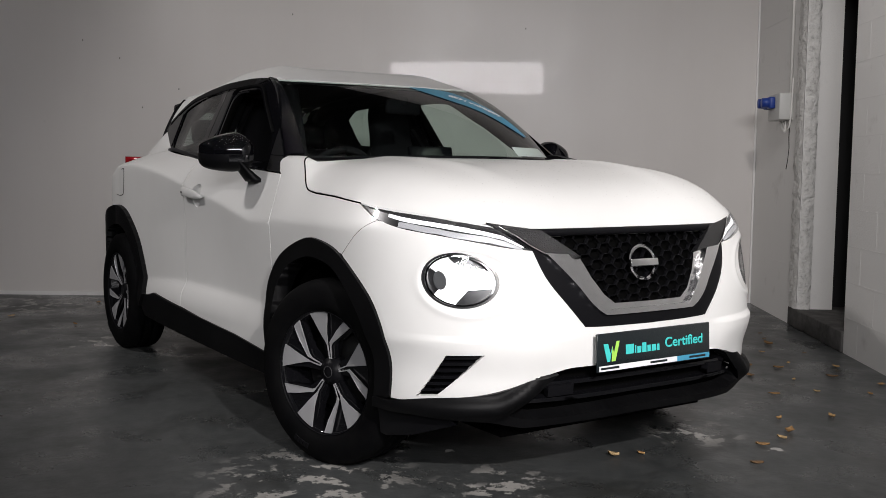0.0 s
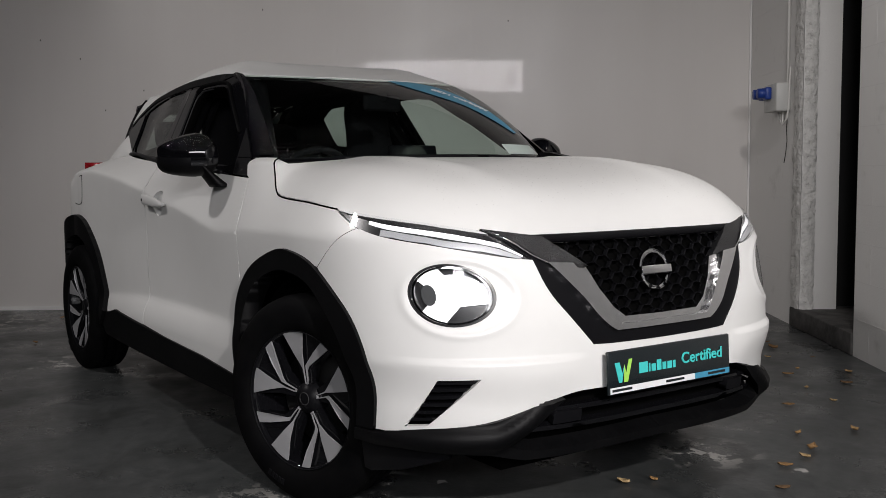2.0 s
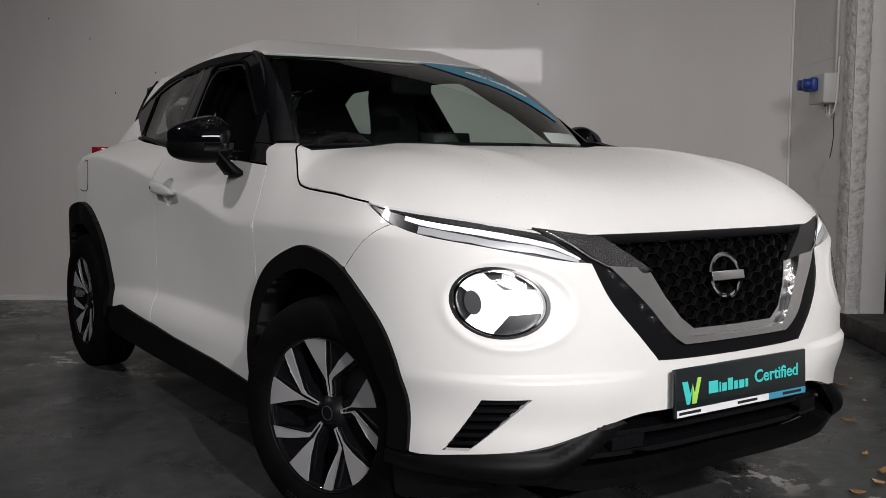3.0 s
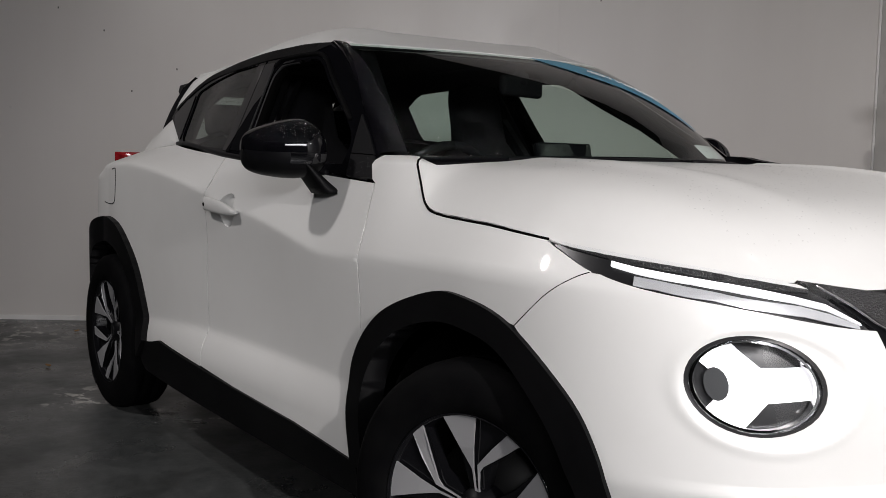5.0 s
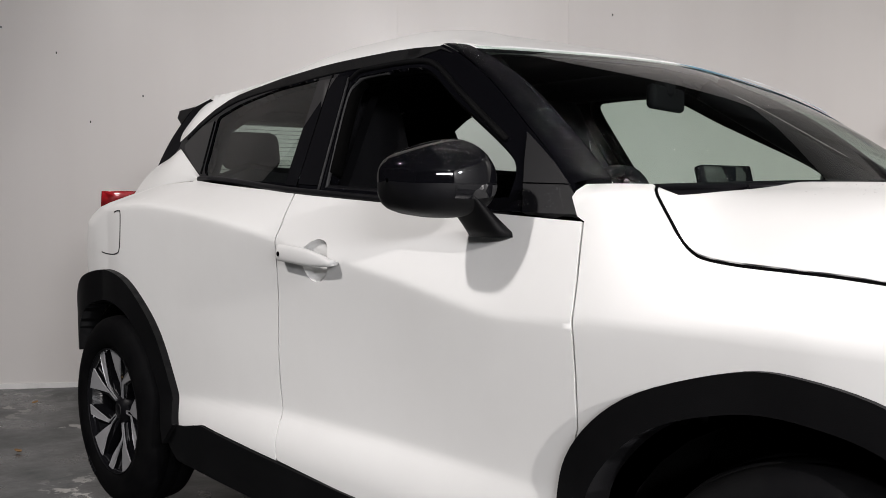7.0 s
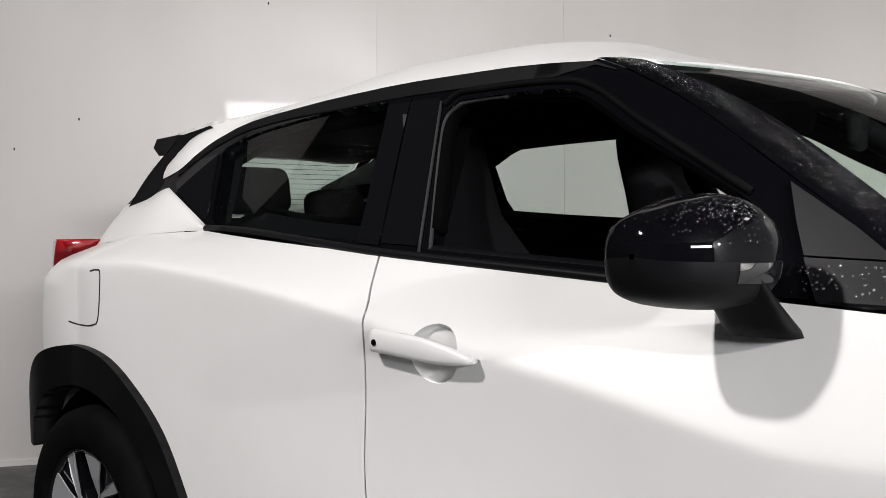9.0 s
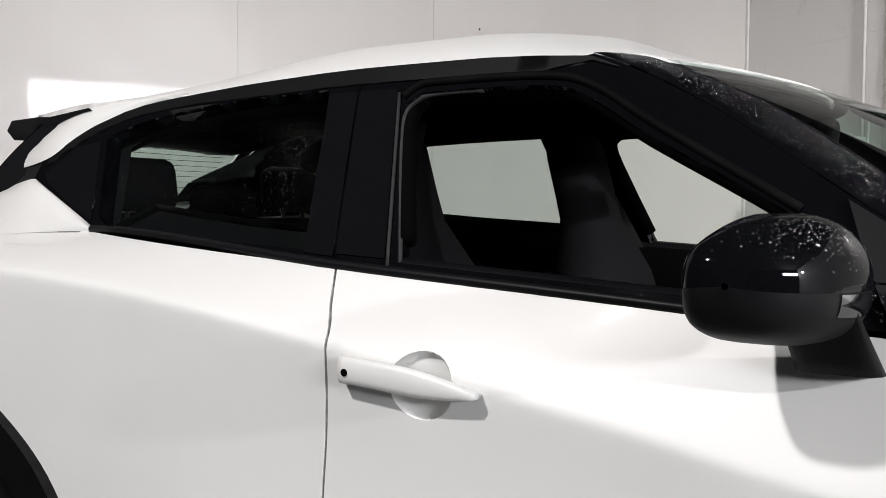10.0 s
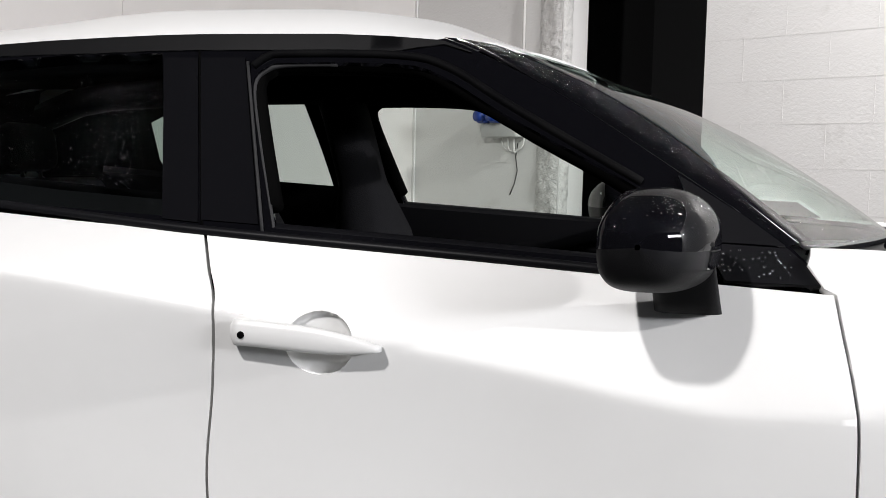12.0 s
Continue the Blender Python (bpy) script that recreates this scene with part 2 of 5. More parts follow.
def cells(loops, du, dv):
    """Triangles that fill an outline with holes, with points on a grid between."""
    fine = []
    for loop in loops:
        ring = []
        for i, p in enumerate(loop):
            q = loop[(i + 1) % len(loop)]
            n = max(1, math.ceil(max(abs(q[0] - p[0]) / du, abs(q[1] - p[1]) / dv)))
            for k in range(n):
                c = (p[0] + (q[0] - p[0]) * k / n, p[1] + (q[1] - p[1]) * k / n)
                if not ring or max(abs(c[0] - ring[-1][0]), abs(c[1] - ring[-1][1])) > 1e-4:
                    ring.append(c)
        fine.append(ring)
    pts, edges = [], []
    for ring in fine:
        at = len(pts)
        pts += ring
        edges += [(at + i, at + (i + 1) % len(ring)) for i in range(len(ring))]
    rim = np.array(pts) / (du, dv)
    u0, u1, v0, v1 = min(p[0] for p in fine[0]), max(p[0] for p in fine[0]), min(p[1] for p in fine[0]), max(p[1] for p in fine[0])
    for i in range(math.floor(u0 / du), math.ceil(u1 / du) + 1):
        for k in range(math.floor(v0 / dv), math.ceil(v1 / dv) + 1):
            p = (i * du, k * dv)
            if np.min(np.abs(rim - np.array((i, k))).sum(1)) > 0.55 and inside(p, fine):
                pts.append(p)
    out, _, tris, *_ = delaunay_2d_cdt([Vector(p) for p in pts], edges, [], 0, 1e-5)
    made = []
    for t in tris:
        a, b, c = (out[k] for k in t)
        if inside((a + b + c) / 3, fine):
            area = (b - a).x * (c - a).y - (b - a).y * (c - a).x
            made.append([a, b, c] if area > 0 else [a, c, b])
    return made


def part(name, bm, mat, parent=None, label="", smooth=True):
    me = bpy.data.meshes.new(name)
    if isinstance(bm, tuple):
        me.from_pydata(*bm)
    else:
        bm.to_mesh(me)
        bm.free()
    me.materials.append(mat)
    for p in me.polygons:
        p.use_smooth = smooth
    ob = new(name, me)
    ob.parent = parent
    if label:
        tagged(ob, label)
    return ob


def sheet(name, outline, surf, mat, parent, label="", du=0.03, dv=0.03, depth=0.012, lift=0.0, flip=1, holes=()):
    """A curved panel: a flat outline laid on a surface, with a turned-in edge."""
    loops = [list(outline)] + [list(h) for h in holes]
    e = 1e-3

    def at(u, v):
        p = Vector(surf(u, v))
        n = (Vector(surf(u + e, v)) - Vector(surf(u - e, v))).cross(Vector(surf(u, v + e)) - Vector(surf(u, v - e)))
        n = n.normalized() * flip if n.length > 1e-12 else Vector((0, 0, 1))
        return p + n * lift, n

    index, verts, normals, faces, owned = {}, [], [], [], {}

    def vert(u, v):
        key = (round(u, 4), round(v, 4))
        if key not in index:
            p, n = at(u, v)
            index[key] = len(verts)
            verts.append(p), normals.append(n)
        return index[key]

    for c in cells(loops, du, dv):
        ids = []
        for u, v in c:
            k = vert(u, v)
            if k not in ids:
                ids.append(k)
        if len(ids) > 2:
            if flip < 0:
                ids = ids[::-1]
            faces.append(ids)
            for i, a in enumerate(ids):
                owned[(a, ids[(i + 1) % len(ids)])] = True
    if depth:
        rim = [(a, b) for a, b in owned if (b, a) not in owned]
        low, top = {}, {}
        for a, b in rim:
            for k in (a, b):
                if k not in low:
                    low[k], top[k] = len(verts) + 1, len(verts)
                    verts.append(verts[k]), normals.append(normals[k])
                    verts.append(verts[k] - normals[k] * depth), normals.append(normals[k])
        for a, b in rim:
            side = (verts[b] - verts[a]).cross(normals[a])
            side = side.normalized() if side.length > 1e-9 else normals[a]
            for k in (a, b):
                normals[low[k]] = normals[top[k]] = side
            faces.append([b, a, top[a], top[b]])
            faces.append([top[b], top[a], low[a], low[b]])
    ob = part(name, ([tuple(v) for v in verts], [], faces), mat, parent, label)
    ob.data.validate()
    if len(ob.data.vertices) == len(normals):
        ob.data.normals_split_custom_set_from_vertices([tuple(n) for n in normals])
    return ob


def block(bm, size, place=(0, 0, 0), turn=None, bevel=0.0, seg=2):
    """A box with softened edges, added to bm."""
    m = Matrix.Translation(place) @ (turn.to_4x4() if turn else Matrix.Identity(4))
    made = bmesh.ops.create_cube(bm, size=1.0, matrix=m @ Matrix.Diagonal((*size, 1)))
    if bevel:
        edges = list({e for v in made["verts"] for e in v.link_edges})
        bmesh.ops.bevel(bm, geom=edges, offset=bevel, segments=seg, profile=0.5, affect="EDGES")
    return bm


def box(size, place=(0, 0, 0), turn=None, bevel=0.0, seg=2):
    return block(bmesh.new(), size, place, turn, bevel, seg)


def lathe(profile, n=48, axis="Y"):
    """A turned shape: pairs of radius and place along the axis."""
    verts, faces = [], []
    for i in range(n):
        a = math.tau * i / n
        for r, y in profile:
            verts.append((r * math.sin(a), y, r * math.cos(a)))
    k = len(profile)
    for i in range(n):
        for j in range(k - 1):
            a, b = i * k + j, ((i + 1) % n) * k + j
            faces.append((a, b, b + 1, a + 1))
    return verts, [], faces


def tube(points, r, n=8):
    """A round rod along points."""
    verts, faces = [], []
    pts = [Vector(p) for p in points]
    for i, p in enumerate(pts):
        d = (pts[min(i + 1, len(pts) - 1)] - pts[max(i - 1, 0)]).normalized()
        a = d.orthogonal().normalized() if i == 0 else (a - d * a.dot(d)).normalized()
        b = d.cross(a)
        for k in range(n):
            w = math.tau * k / n
            verts.append(tuple(p + (a * math.cos(w) + b * math.sin(w)) * r))
        if i:
            for k in range(n):
                faces.append(((i - 1) * n + k, (i - 1) * n + (k + 1) % n, i * n + (k + 1) % n, i * n + k))
    faces += [tuple(range(n))[::-1], tuple(range(len(verts) - n, len(verts)))]
    return verts, [], faces


def prism(outline, lo, hi, to3):
    """A flat outline given thickness; to3 maps (u, v, height) into space."""
    n = len(outline)
    verts = [tuple(to3(u, v, lo)) for u, v in outline] + [tuple(to3(u, v, hi)) for u, v in outline]
    faces = [tuple(range(n))[::-1], tuple(range(n, 2 * n))] + [(i, (i + 1) % n, n + (i + 1) % n, n + i) for i in range(n)]
    return verts, [], faces


def empty(name, place=(0, 0, 0), parent=None, label="", category="", group="", kind=""):
    ob = new(name)
    ob.location = place
    ob.parent = parent
    return tagged(ob, label, category, group, kind)

# ---- the bay ----
def wall_turn(way):
    return Matrix(((way.x, -way.y, 0), (way.y, way.x, 0), (0, 0, 1)))


HEIGHT = 4.0
# near-black stand-in for walls and ceiling out of view, added to darken reflections
GLOOM = material("unseen_dark", (0.022, 0.022, 0.023), 0.8)
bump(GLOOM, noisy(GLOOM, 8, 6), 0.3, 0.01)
ground = tagged(part("floor", box((30, 30, 0.2), (2, -1, -0.1)), CONCRETE, smooth=False), "worn grey painted concrete floor with chipped paint", "floor", kind="structure")


def wall(name, start, way, a, b, z0, z1, thick, inward, mat, label, category="wall"):
    """A straight wall from a to b along its run; its face lies on the run."""
    mid = start + way * (a + b) / 2 - inward * thick / 2 + Vector((0, 0, (z0 + z1) / 2))
    return tagged(part(name, box((b - a, thick, z1 - z0), mid, wall_turn(way)), mat, smooth=False), label, category, kind="structure")


IN = Vector((SIDE.y, -SIDE.x, 0))          # from the side wall into the bay
# end of the back wall added out of view, near-black so trim reflects dark
wall("wall_back_far", CORNER, BACK, -9.5, -6.4, 0, HEIGHT, 0.2, OUT, GLOOM, "added near-black end of the back wall, out of view")
wall_back = wall("wall_back", CORNER, BACK, -6.4, 0.3, 0, HEIGHT, 0.2, OUT, PANEL, "smooth off-white panelled back wall, scuffed and slightly glossy")
for a in (-3.206, -2.156):
    wall("trim", CORNER, BACK, a - 0.004, a + 0.004, 0, HEIGHT, 0.008, OUT, PANEL, "thin panel joint strip", "trim").location += OUT * 0.004
wall("trim", CORNER, BACK, -6.4, -0.0, 0.0, 0.03, 0.012, OUT, BLOCK, "low white strip along the foot of the wall", "trim").location += OUT * 0.009
wall("trim", CORNER, SIDE, 0.0, 0.022, 0, HEIGHT, 0.014, IN, SEALANT, "white sealed corner strip", "trim").location += IN * 0.016
wall_side = wall("wall_side", CORNER, SIDE, 0.0, 1.25, 0, HEIGHT, 0.24, IN, BLOCK, "white painted side wall, scuffed")
wall("wall_block", CORNER, SIDE, 2.183, 11.75, 0, HEIGHT, 0.2, IN, BLOCK, "white painted blockwork wall with fine joints")
wall("wall_lintel", CORNER, SIDE, 1.25, 2.183, 2.75, HEIGHT, 0.17, IN, BLOCK, "white painted wall above the dark doorway")
# shell added behind the doorway; the room's lack of light is its near-black colour
wall("wall_store_a", CORNER - IN * 1.8, SIDE, 0.6, 3.4, 0, 3.2, 0.15, IN, DOORWAY_DARK, "added wall behind the doorway, its unlit dark put into the colour")
wall("wall_store_b", CORNER + SIDE * 0.7 - IN * 1.9, -IN, -1.72, 0.1, 0, 3.2, 0.1, SIDE, DOORWAY_DARK, "added wall behind the doorway, its unlit dark put into the colour")
wall("wall_store_c", CORNER + SIDE * 3.4 - IN * 1.9, -IN, -1.68, 0.1, 0, 3.2, 0.1, -SIDE, DOORWAY_DARK, "added wall behind the doorway, its unlit dark put into the colour")
wall("ceiling_store", CORNER - IN * 0.21, SIDE, 0.6, 3.4, 3.2, 3.3, 1.7, IN, DOORWAY_DARK, "added ceiling behind the doorway, its unlit dark put into the colour", "ceiling")
# far wall, front walls and ceiling are added out of view to reflect dark
wall("wall_far", CORNER - BACK * 9.4, OUT, -0.2, 12.0, 0, HEIGHT, 0.2, BACK, GLOOM, "added near-black wall, out of view")
wall("wall_front_a", CORNER + OUT * 11.75, BACK, -9.5, -3.75, 0, HEIGHT, 0.2, -OUT, GLOOM, "added near-black wall beside the glazing, out of view")
wall("wall_front_b", CORNER + OUT * 11.75, BACK, -0.69, 1.4, 0, HEIGHT, 0.2, -OUT, GLOOM, "added near-black wall beside the glazing, out of view")
wall("wall_front_c", CORNER + OUT * 11.75, BACK, -3.75, -0.69, 3.2, HEIGHT, 0.2, -OUT, GLOOM, "added near-black wall above the glazing, out of view")
wall("wall_front_d", CORNER + OUT * 11.75, BACK, -3.75, -0.69, 0, 2.58, 0.2, -OUT, GLOOM, "added near-black panel under the glazing, out of view", "door")
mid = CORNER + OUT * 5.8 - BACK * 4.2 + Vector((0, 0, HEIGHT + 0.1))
tagged(part("ceiling", box((16, 13, 0.2), mid, wall_turn(OUT)), GLOOM, smooth=False), "added near-black ceiling, out of view", "ceiling", kind="structure")


def on_side(a, z, d=0.0):
    return CORNER + SIDE * a + IN * d + Vector((0, 0, z))


# rough plaster edge of the pier, as an uneven strip
rng = random.Random(4)
bm = bmesh.new()
grid = {}
for i in range(7):
    for k in range(140):
        a = 1.08 + 0.165 * i / 6
        bulge = 0.012 if 0 < i < 6 else 0.0
        grid[i, k] = bm.verts.new(on_side(a + rng.uniform(-0.004, 0.004), 0.13 + 3.5 * k / 139, 0.003 + bulge * rng.uniform(0.3, 1.5)))
for i in range(6):
    for k in range(139):
        bm.faces.new((grid[i, k], grid[i + 1, k], grid[i + 1, k + 1], grid[i, k + 1]))
bmesh.ops.recalc_face_normals(bm, faces=bm.faces)
part("rough_plaster", bm, PLASTER, wall_side, "rough broken plaster along the wall edge")
bm = bmesh.new()
for i in range(5):
    for k in range(140):
        bulge = 0.012 if 0 < i < 4 else 0.0
        grid[i, k] = bm.verts.new(on_side(1.252 + bulge * rng.uniform(0.3, 1.5), 0.13 + 3.5 * k / 139, -0.002 - 0.088 * i / 4 + rng.uniform(-0.004, 0.002)))
for i in range(4):
    for k in range(139):
        bm.faces.new((grid[i, k], grid[i + 1, k], grid[i + 1, k + 1], grid[i, k + 1]))
bmesh.ops.recalc_face_normals(bm, faces=bm.faces)
part("rough_plaster", bm, PLASTER, wall_side, "rough broken plaster along the wall edge")

step = tagged(part("threshold", box((1.09, 0.6, 0.13), on_side(1.637, 0.065, -0.285), wall_turn(SIDE), 0.008), RAW), "worn dark concrete step in the doorway", "step", kind="structure")

# joints of the block wall
JOINT = material("painted_joint", (0.72, 0.71, 0.69), 0.8)
bump(JOINT, noisy(JOINT, 40, 6), 0.5, 0.004)
for row in range(14):
    z = 0.215 * (row + 1)
    j = part("joint", box((9.4, 0.002, 0.004), on_side(2.20 + 4.7, z, 0.0002), wall_turn(SIDE)), JOINT, bpy.data.objects["wall_block"], smooth=False)
for row in range(13):
    for k in range(16):
        a = 2.40 + 0.44 * k + (0.22 if row % 2 else 0)
        part("joint", box((0.003, 0.0016, 0.21), on_side(a, 0.215 * row + 0.108, 0.0), wall_turn(SIDE)), JOINT, bpy.data.objects["wall_block"], smooth=False)
for z in (0.42, 0.86, 1.30, 1.75, 2.2):
    part("joint", box((1.08, 0.003, 0.004), on_side(0.56, z, 0.0005), wall_turn(SIDE)), BLOCK, wall_side, smooth=False)

# ---- the car: shape of its skin ----
X0, XR = 0.05, -2.75          # where the flank turns into the nose and into the tail
KN, KR, PN, PR = 0.78, 0.58, 3.1, 2.8
NOSE, TAIL = X0 + KN * math.pi / 2, XR - KR * math.pi / 2
belt_z = curve([(-3.3, 1.10), (-2.9, 1.14), (-2.4, 1.165), (-1.6, 1.115), (-0.9, 1.075), (-0.48, 1.045), (-0.25, 1.00), (0.0, 0.98), (0.25, 0.96), (0.6, 0.93), (1.18, 0.89)])
belt_w = curve([(-3.3, 0.59), (-2.9, 0.612), (-2.4, 0.63), (-2.0, 0.685), (-1.6, 0.735), (-1.0, 0.762), (-0.5, 0.785), (-0.2, 0.795), (0.05, 0.81)])
crease_z = curve([(-3.3, 1.03), (-2.8, 1.075), (-2.45, 1.089), (-2.2, 1.074), (-1.9, 1.042), (-1.53, 0.986), (-1.21, 0.941), (-0.98, 0.905), (-0.8, 0.872), (-0.65, 0.853), (-0.4, 0.865), (0.0, 0.88), (0.5, 0.84), (1.18, 0.78)])
crease_w = curve([(-3.3, 0.74), (-2.9, 0.80), (-2.6, 0.835), (-2.1, 0.842), (-1.5, 0.840), (-1.0, 0.842), (-0.5, 0.850), (0.05, 0.868)])
waist = curve([(-2.6, 0.005), (-2.0, 0.03), (-1.2, 0.045), (-0.6, 0.03), (-0.2, 0.008), (0.05, 0.006)])
facet_z = curve([(-2.2, 0.455), (-2.0, 0.472), (-1.6, 0.501), (-1.2, 0.512), (-0.9, 0.516), (-0.4, 0.52), (0, 0.52)])
facet_w = curve([(-2.4, 0.0), (-2.05, 0.024), (-1.5, 0.034), (-1.0, 0.028), (-0.6, 0.014), (-0.3, 0.0)])
nose_x = curve([(0.15, 0.72), (0.25, 0.79), (0.38, 0.825), (0.50, 0.83), (0.62, 0.825), (0.74, 0.80), (0.84, 0.765), (0.95, 0.70)])
tail_x = curve([(0.2, -3.25), (0.4, -3.36), (0.7, -3.38), (0.9, -3.38), (1.0, -3.36), (1.12, -3.34)])
rail_z = curve([(-3.05, 1.22), (-2.92, 1.275), (-2.72, 1.352), (-2.555, 1.435), (-2.4, 1.478), (-2.2, 1.495), (-1.93, 1.509), (-1.7, 1.515), (-1.41, 1.515), (-1.2, 1.503), (-1.1, 1.492)])


def half(x, z):
    """Half the body's width at x and height z, between nose and tail."""
    c, w, zb = crease_z(x), crease_w(x), belt_z(x)
    d, e = z - c, 0.009
    up, dn = (d + math.sqrt(d * d + e * e)) / 2, (-d + math.sqrt(d * d + e * e)) / 2
    r = w - (w - belt_w(x)) / max(0.03, zb - c) * up
    if x > -0.56:
        r -= 0.10 * sm(-0.56, -0.50, x) * max(0, (z - 1.105) / 0.04) ** 2
    r -= 0.5 * waist(x) * (1 - (1 - min(1, dn / 0.33)) ** 2)
    r += 1.5 * facet_w(x) * (1 - (1 - min(1, (facet_z(x) - z + math.sqrt((facet_z(x) - z) ** 2 + 0.00015)) / 0.24)) ** 2) - 0.04 * sm(0, 0.2, 0.30 - z)
    return r


def round_corner(a, p):
    """A blunt quarter turn: 0 at the flank, a right angle at the middle."""
    c, d = max(math.cos(a), 0), max(math.sin(a), 0)
    r = (c ** p + d ** p) ** (-1 / p)
    return r * d, r * c


def bumps(s, z):
    """The swage round the headlamp and the shelf under it."""
    q = math.hypot((s - 0.692) / 0.142, (z - 0.719) / 0.107)
    d = 0.0036 * math.exp(-((q - 1.0) / 0.11) ** 2) - 0.004 * sm(1.02, 0.84, q) if 0.4 < s < 1.0 else 0.0
    if s > 0.35:
        d += 0.014 * sm(0.45, 0.75, s) * sm(1.02, 0.9, s) * (sm(0.552, 0.528, z) - sm(0.51, 0.40, z))
    return d


def skin(s, z):
    """A point of the right flank, nose and tail: s runs along the car, z is the height."""
    if s > X0:
        f, w = round_corner(min((s - X0) / KN, math.pi / 2), PN)
        d = bumps(s, z)
        return (X0 + (nose_x(z) - X0 + d) * f, -(half(X0, z) + d * 0.7) * w, z)
    if s < XR:
        f, w = round_corner(min((XR - s) / KR, math.pi / 2), PR)
        return (XR + (tail_x(z) - XR) * f, -half(XR, z) * w * (1 - 0.14 * sm(1.0, 1.15, z) * sm(XR, XR - 0.3, s)), z)
    return (s, -half(s, z), z)


def house_w(x, z):
    """Half the width of the glasshouse."""
    return belt_w(x) - 0.01 - (z - belt_z(x)) * 0.52


def house(x, z):
    return (x, -house_w(x, z), z)


def mirrored(f):
    return lambda u, v: (lambda p: (p[0], -p[1], p[2]))(f(u, v))


def ruled(name, low, top, mat, flip, bulge, label):
    """A strip between two lines, bowed outwards; the lines are given for the right flank."""
    low, top = spline(low, 5), spline(top, 5)
    n = max(len(low), len(top))
    pick = lambda line, t: Vector(line[min(int(t * (len(line) - 1)), len(line) - 2)]).lerp(Vector(line[min(int(t * (len(line) - 1)), len(line) - 2) + 1]), t * (len(line) - 1) - min(int(t * (len(line) - 1)), len(line) - 2))  # noqa: E731
    verts, faces = [], []
    for i in range(n):
        a, b = pick(low, i / (n - 1)), pick(top, i / (n - 1))
        for k in range(7):
            p = a.lerp(b, k / 6) + Vector((0, -0.8, 0.6)) * bulge * math.sin(math.pi * k / 6)
            verts.append((p.x, flip * p.y, p.z))
    for i in range(n - 1):
        for k in range(6):
            f = (i * 7 + k, i * 7 + k + 1, (i + 1) * 7 + k + 1, (i + 1) * 7 + k)
            faces.append(f if flip < 0 else f[::-1])
    return part(name, (verts, [], faces), mat, car, label)


car = empty("car", (0, 0, 0), None, "white crossover car, wet with rain, driver window open, on concrete floor", "car")
SIDES = ((skin, house, 1), (mirrored(skin), mirrored(house), -1))

# lines that several panels share
ARCH_F = spline([(-0.458, 0.315), (-0.490, 0.49), (-0.455, 0.62), (-0.318, 0.738), (-0.10, 0.814), (0.035, 0.822), (0.20, 0.785), (0.345, 0.677), (0.412, 0.573), (0.436, 0.47), (0.436, 0.32)], 6)
ARCH_F_IN = spline([(-0.395, 0.315), (-0.422, 0.48), (-0.385, 0.585), (-0.265, 0.69), (-0.09, 0.748), (0.045, 0.752), (0.175, 0.72), (0.285, 0.625), (0.345, 0.535), (0.37, 0.45), (0.37, 0.32)], 6)
ARCH_R = spline([(-2.115, 0.372), (-2.170, 0.470), (-2.291, 0.649), (-2.440, 0.765), (-2.585, 0.830), (-2.76, 0.842), (-2.93, 0.800), (-3.02, 0.70), (-3.05, 0.60), (-3.04, 0.515)], 6)
ARCH_R_IN = spline([(-2.20, 0.30), (-2.245, 0.42), (-2.345, 0.57), (-2.475, 0.672), (-2.605, 0.722), (-2.74, 0.73), (-2.87, 0.70), (-2.945, 0.635), (-2.975, 0.575), (-2.98, 0.515)], 6)
GAP_F = spline([(-0.482, 1.052), (-0.472, 0.99), (-0.460, 0.92), (-0.450, 0.83), (-0.446, 0.72), (-0.445, 0.655)], 4)
GAP_R = spline([(-1.602, 1.118), (-1.575, 1.06), (-1.546, 0.99), (-1.550, 0.85), (-1.563, 0.68), (-1.543, 0.51), (-1.500, 0.387)], 5)
GAP_Q = spline([(-2.43, 1.165), (-2.52, 1.07), (-2.545, 0.95), (-2.53, 0.812)], 5)
SHUT = spline([(-0.345, 1.122), (-0.295, 1.065), (-0.235, 1.009), (-0.16, 0.987), (0.06, 0.975), (0.282, 0.960)], 5)
DRL_LOW = spline([(0.282, 0.958), (0.335, 0.940), (0.418, 0.909), (0.51, 0.886), (0.66, 0.861), (0.81, 0.829), (0.885, 0.818)], 5)
DRL_TOP = spline([(0.282, 0.960), (0.47, 0.944), (0.605, 0.929), (0.80, 0.899)], 5)
V_OUT = spline([(0.885, 0.818), (0.905, 0.745), (0.940, 0.68), (1.016, 0.576), (1.03, 0.567), (1.12, 0.563), (NOSE, 0.561)], 4)
V_MID = spline([(0.920, 0.808), (0.998, 0.708), (1.040, 0.648), (1.085, 0.608), (1.12, 0.602), (NOSE, 0.601)], 4)
V_IN = [(1.035, 0.792), (1.064, 0.725), (1.100, 0.668), (1.136, 0.638), (NOSE, 0.636)]
LIP = spline([(0.436, 0.315), (0.619, 0.343), (0.735, 0.362), (0.85, 0.402), (0.95, 0.433), (1.04, 0.437), (NOSE, 0.437)], 4)


def near(line, s):
    return min(line, key=lambda p: abs(p[0] - s))


def inset(line, d):
    """A line moved by d to its left."""
    out = []
    for i, p in enumerate(line):
        a, b = line[max(i - 1, 0)], line[min(i + 1, len(line) - 1)]
        t = Vector((b[0] - a[0], b[1] - a[1], 0)).normalized()
        out.append((p[0] - t.y * d, p[1] + t.x * d))
    return out


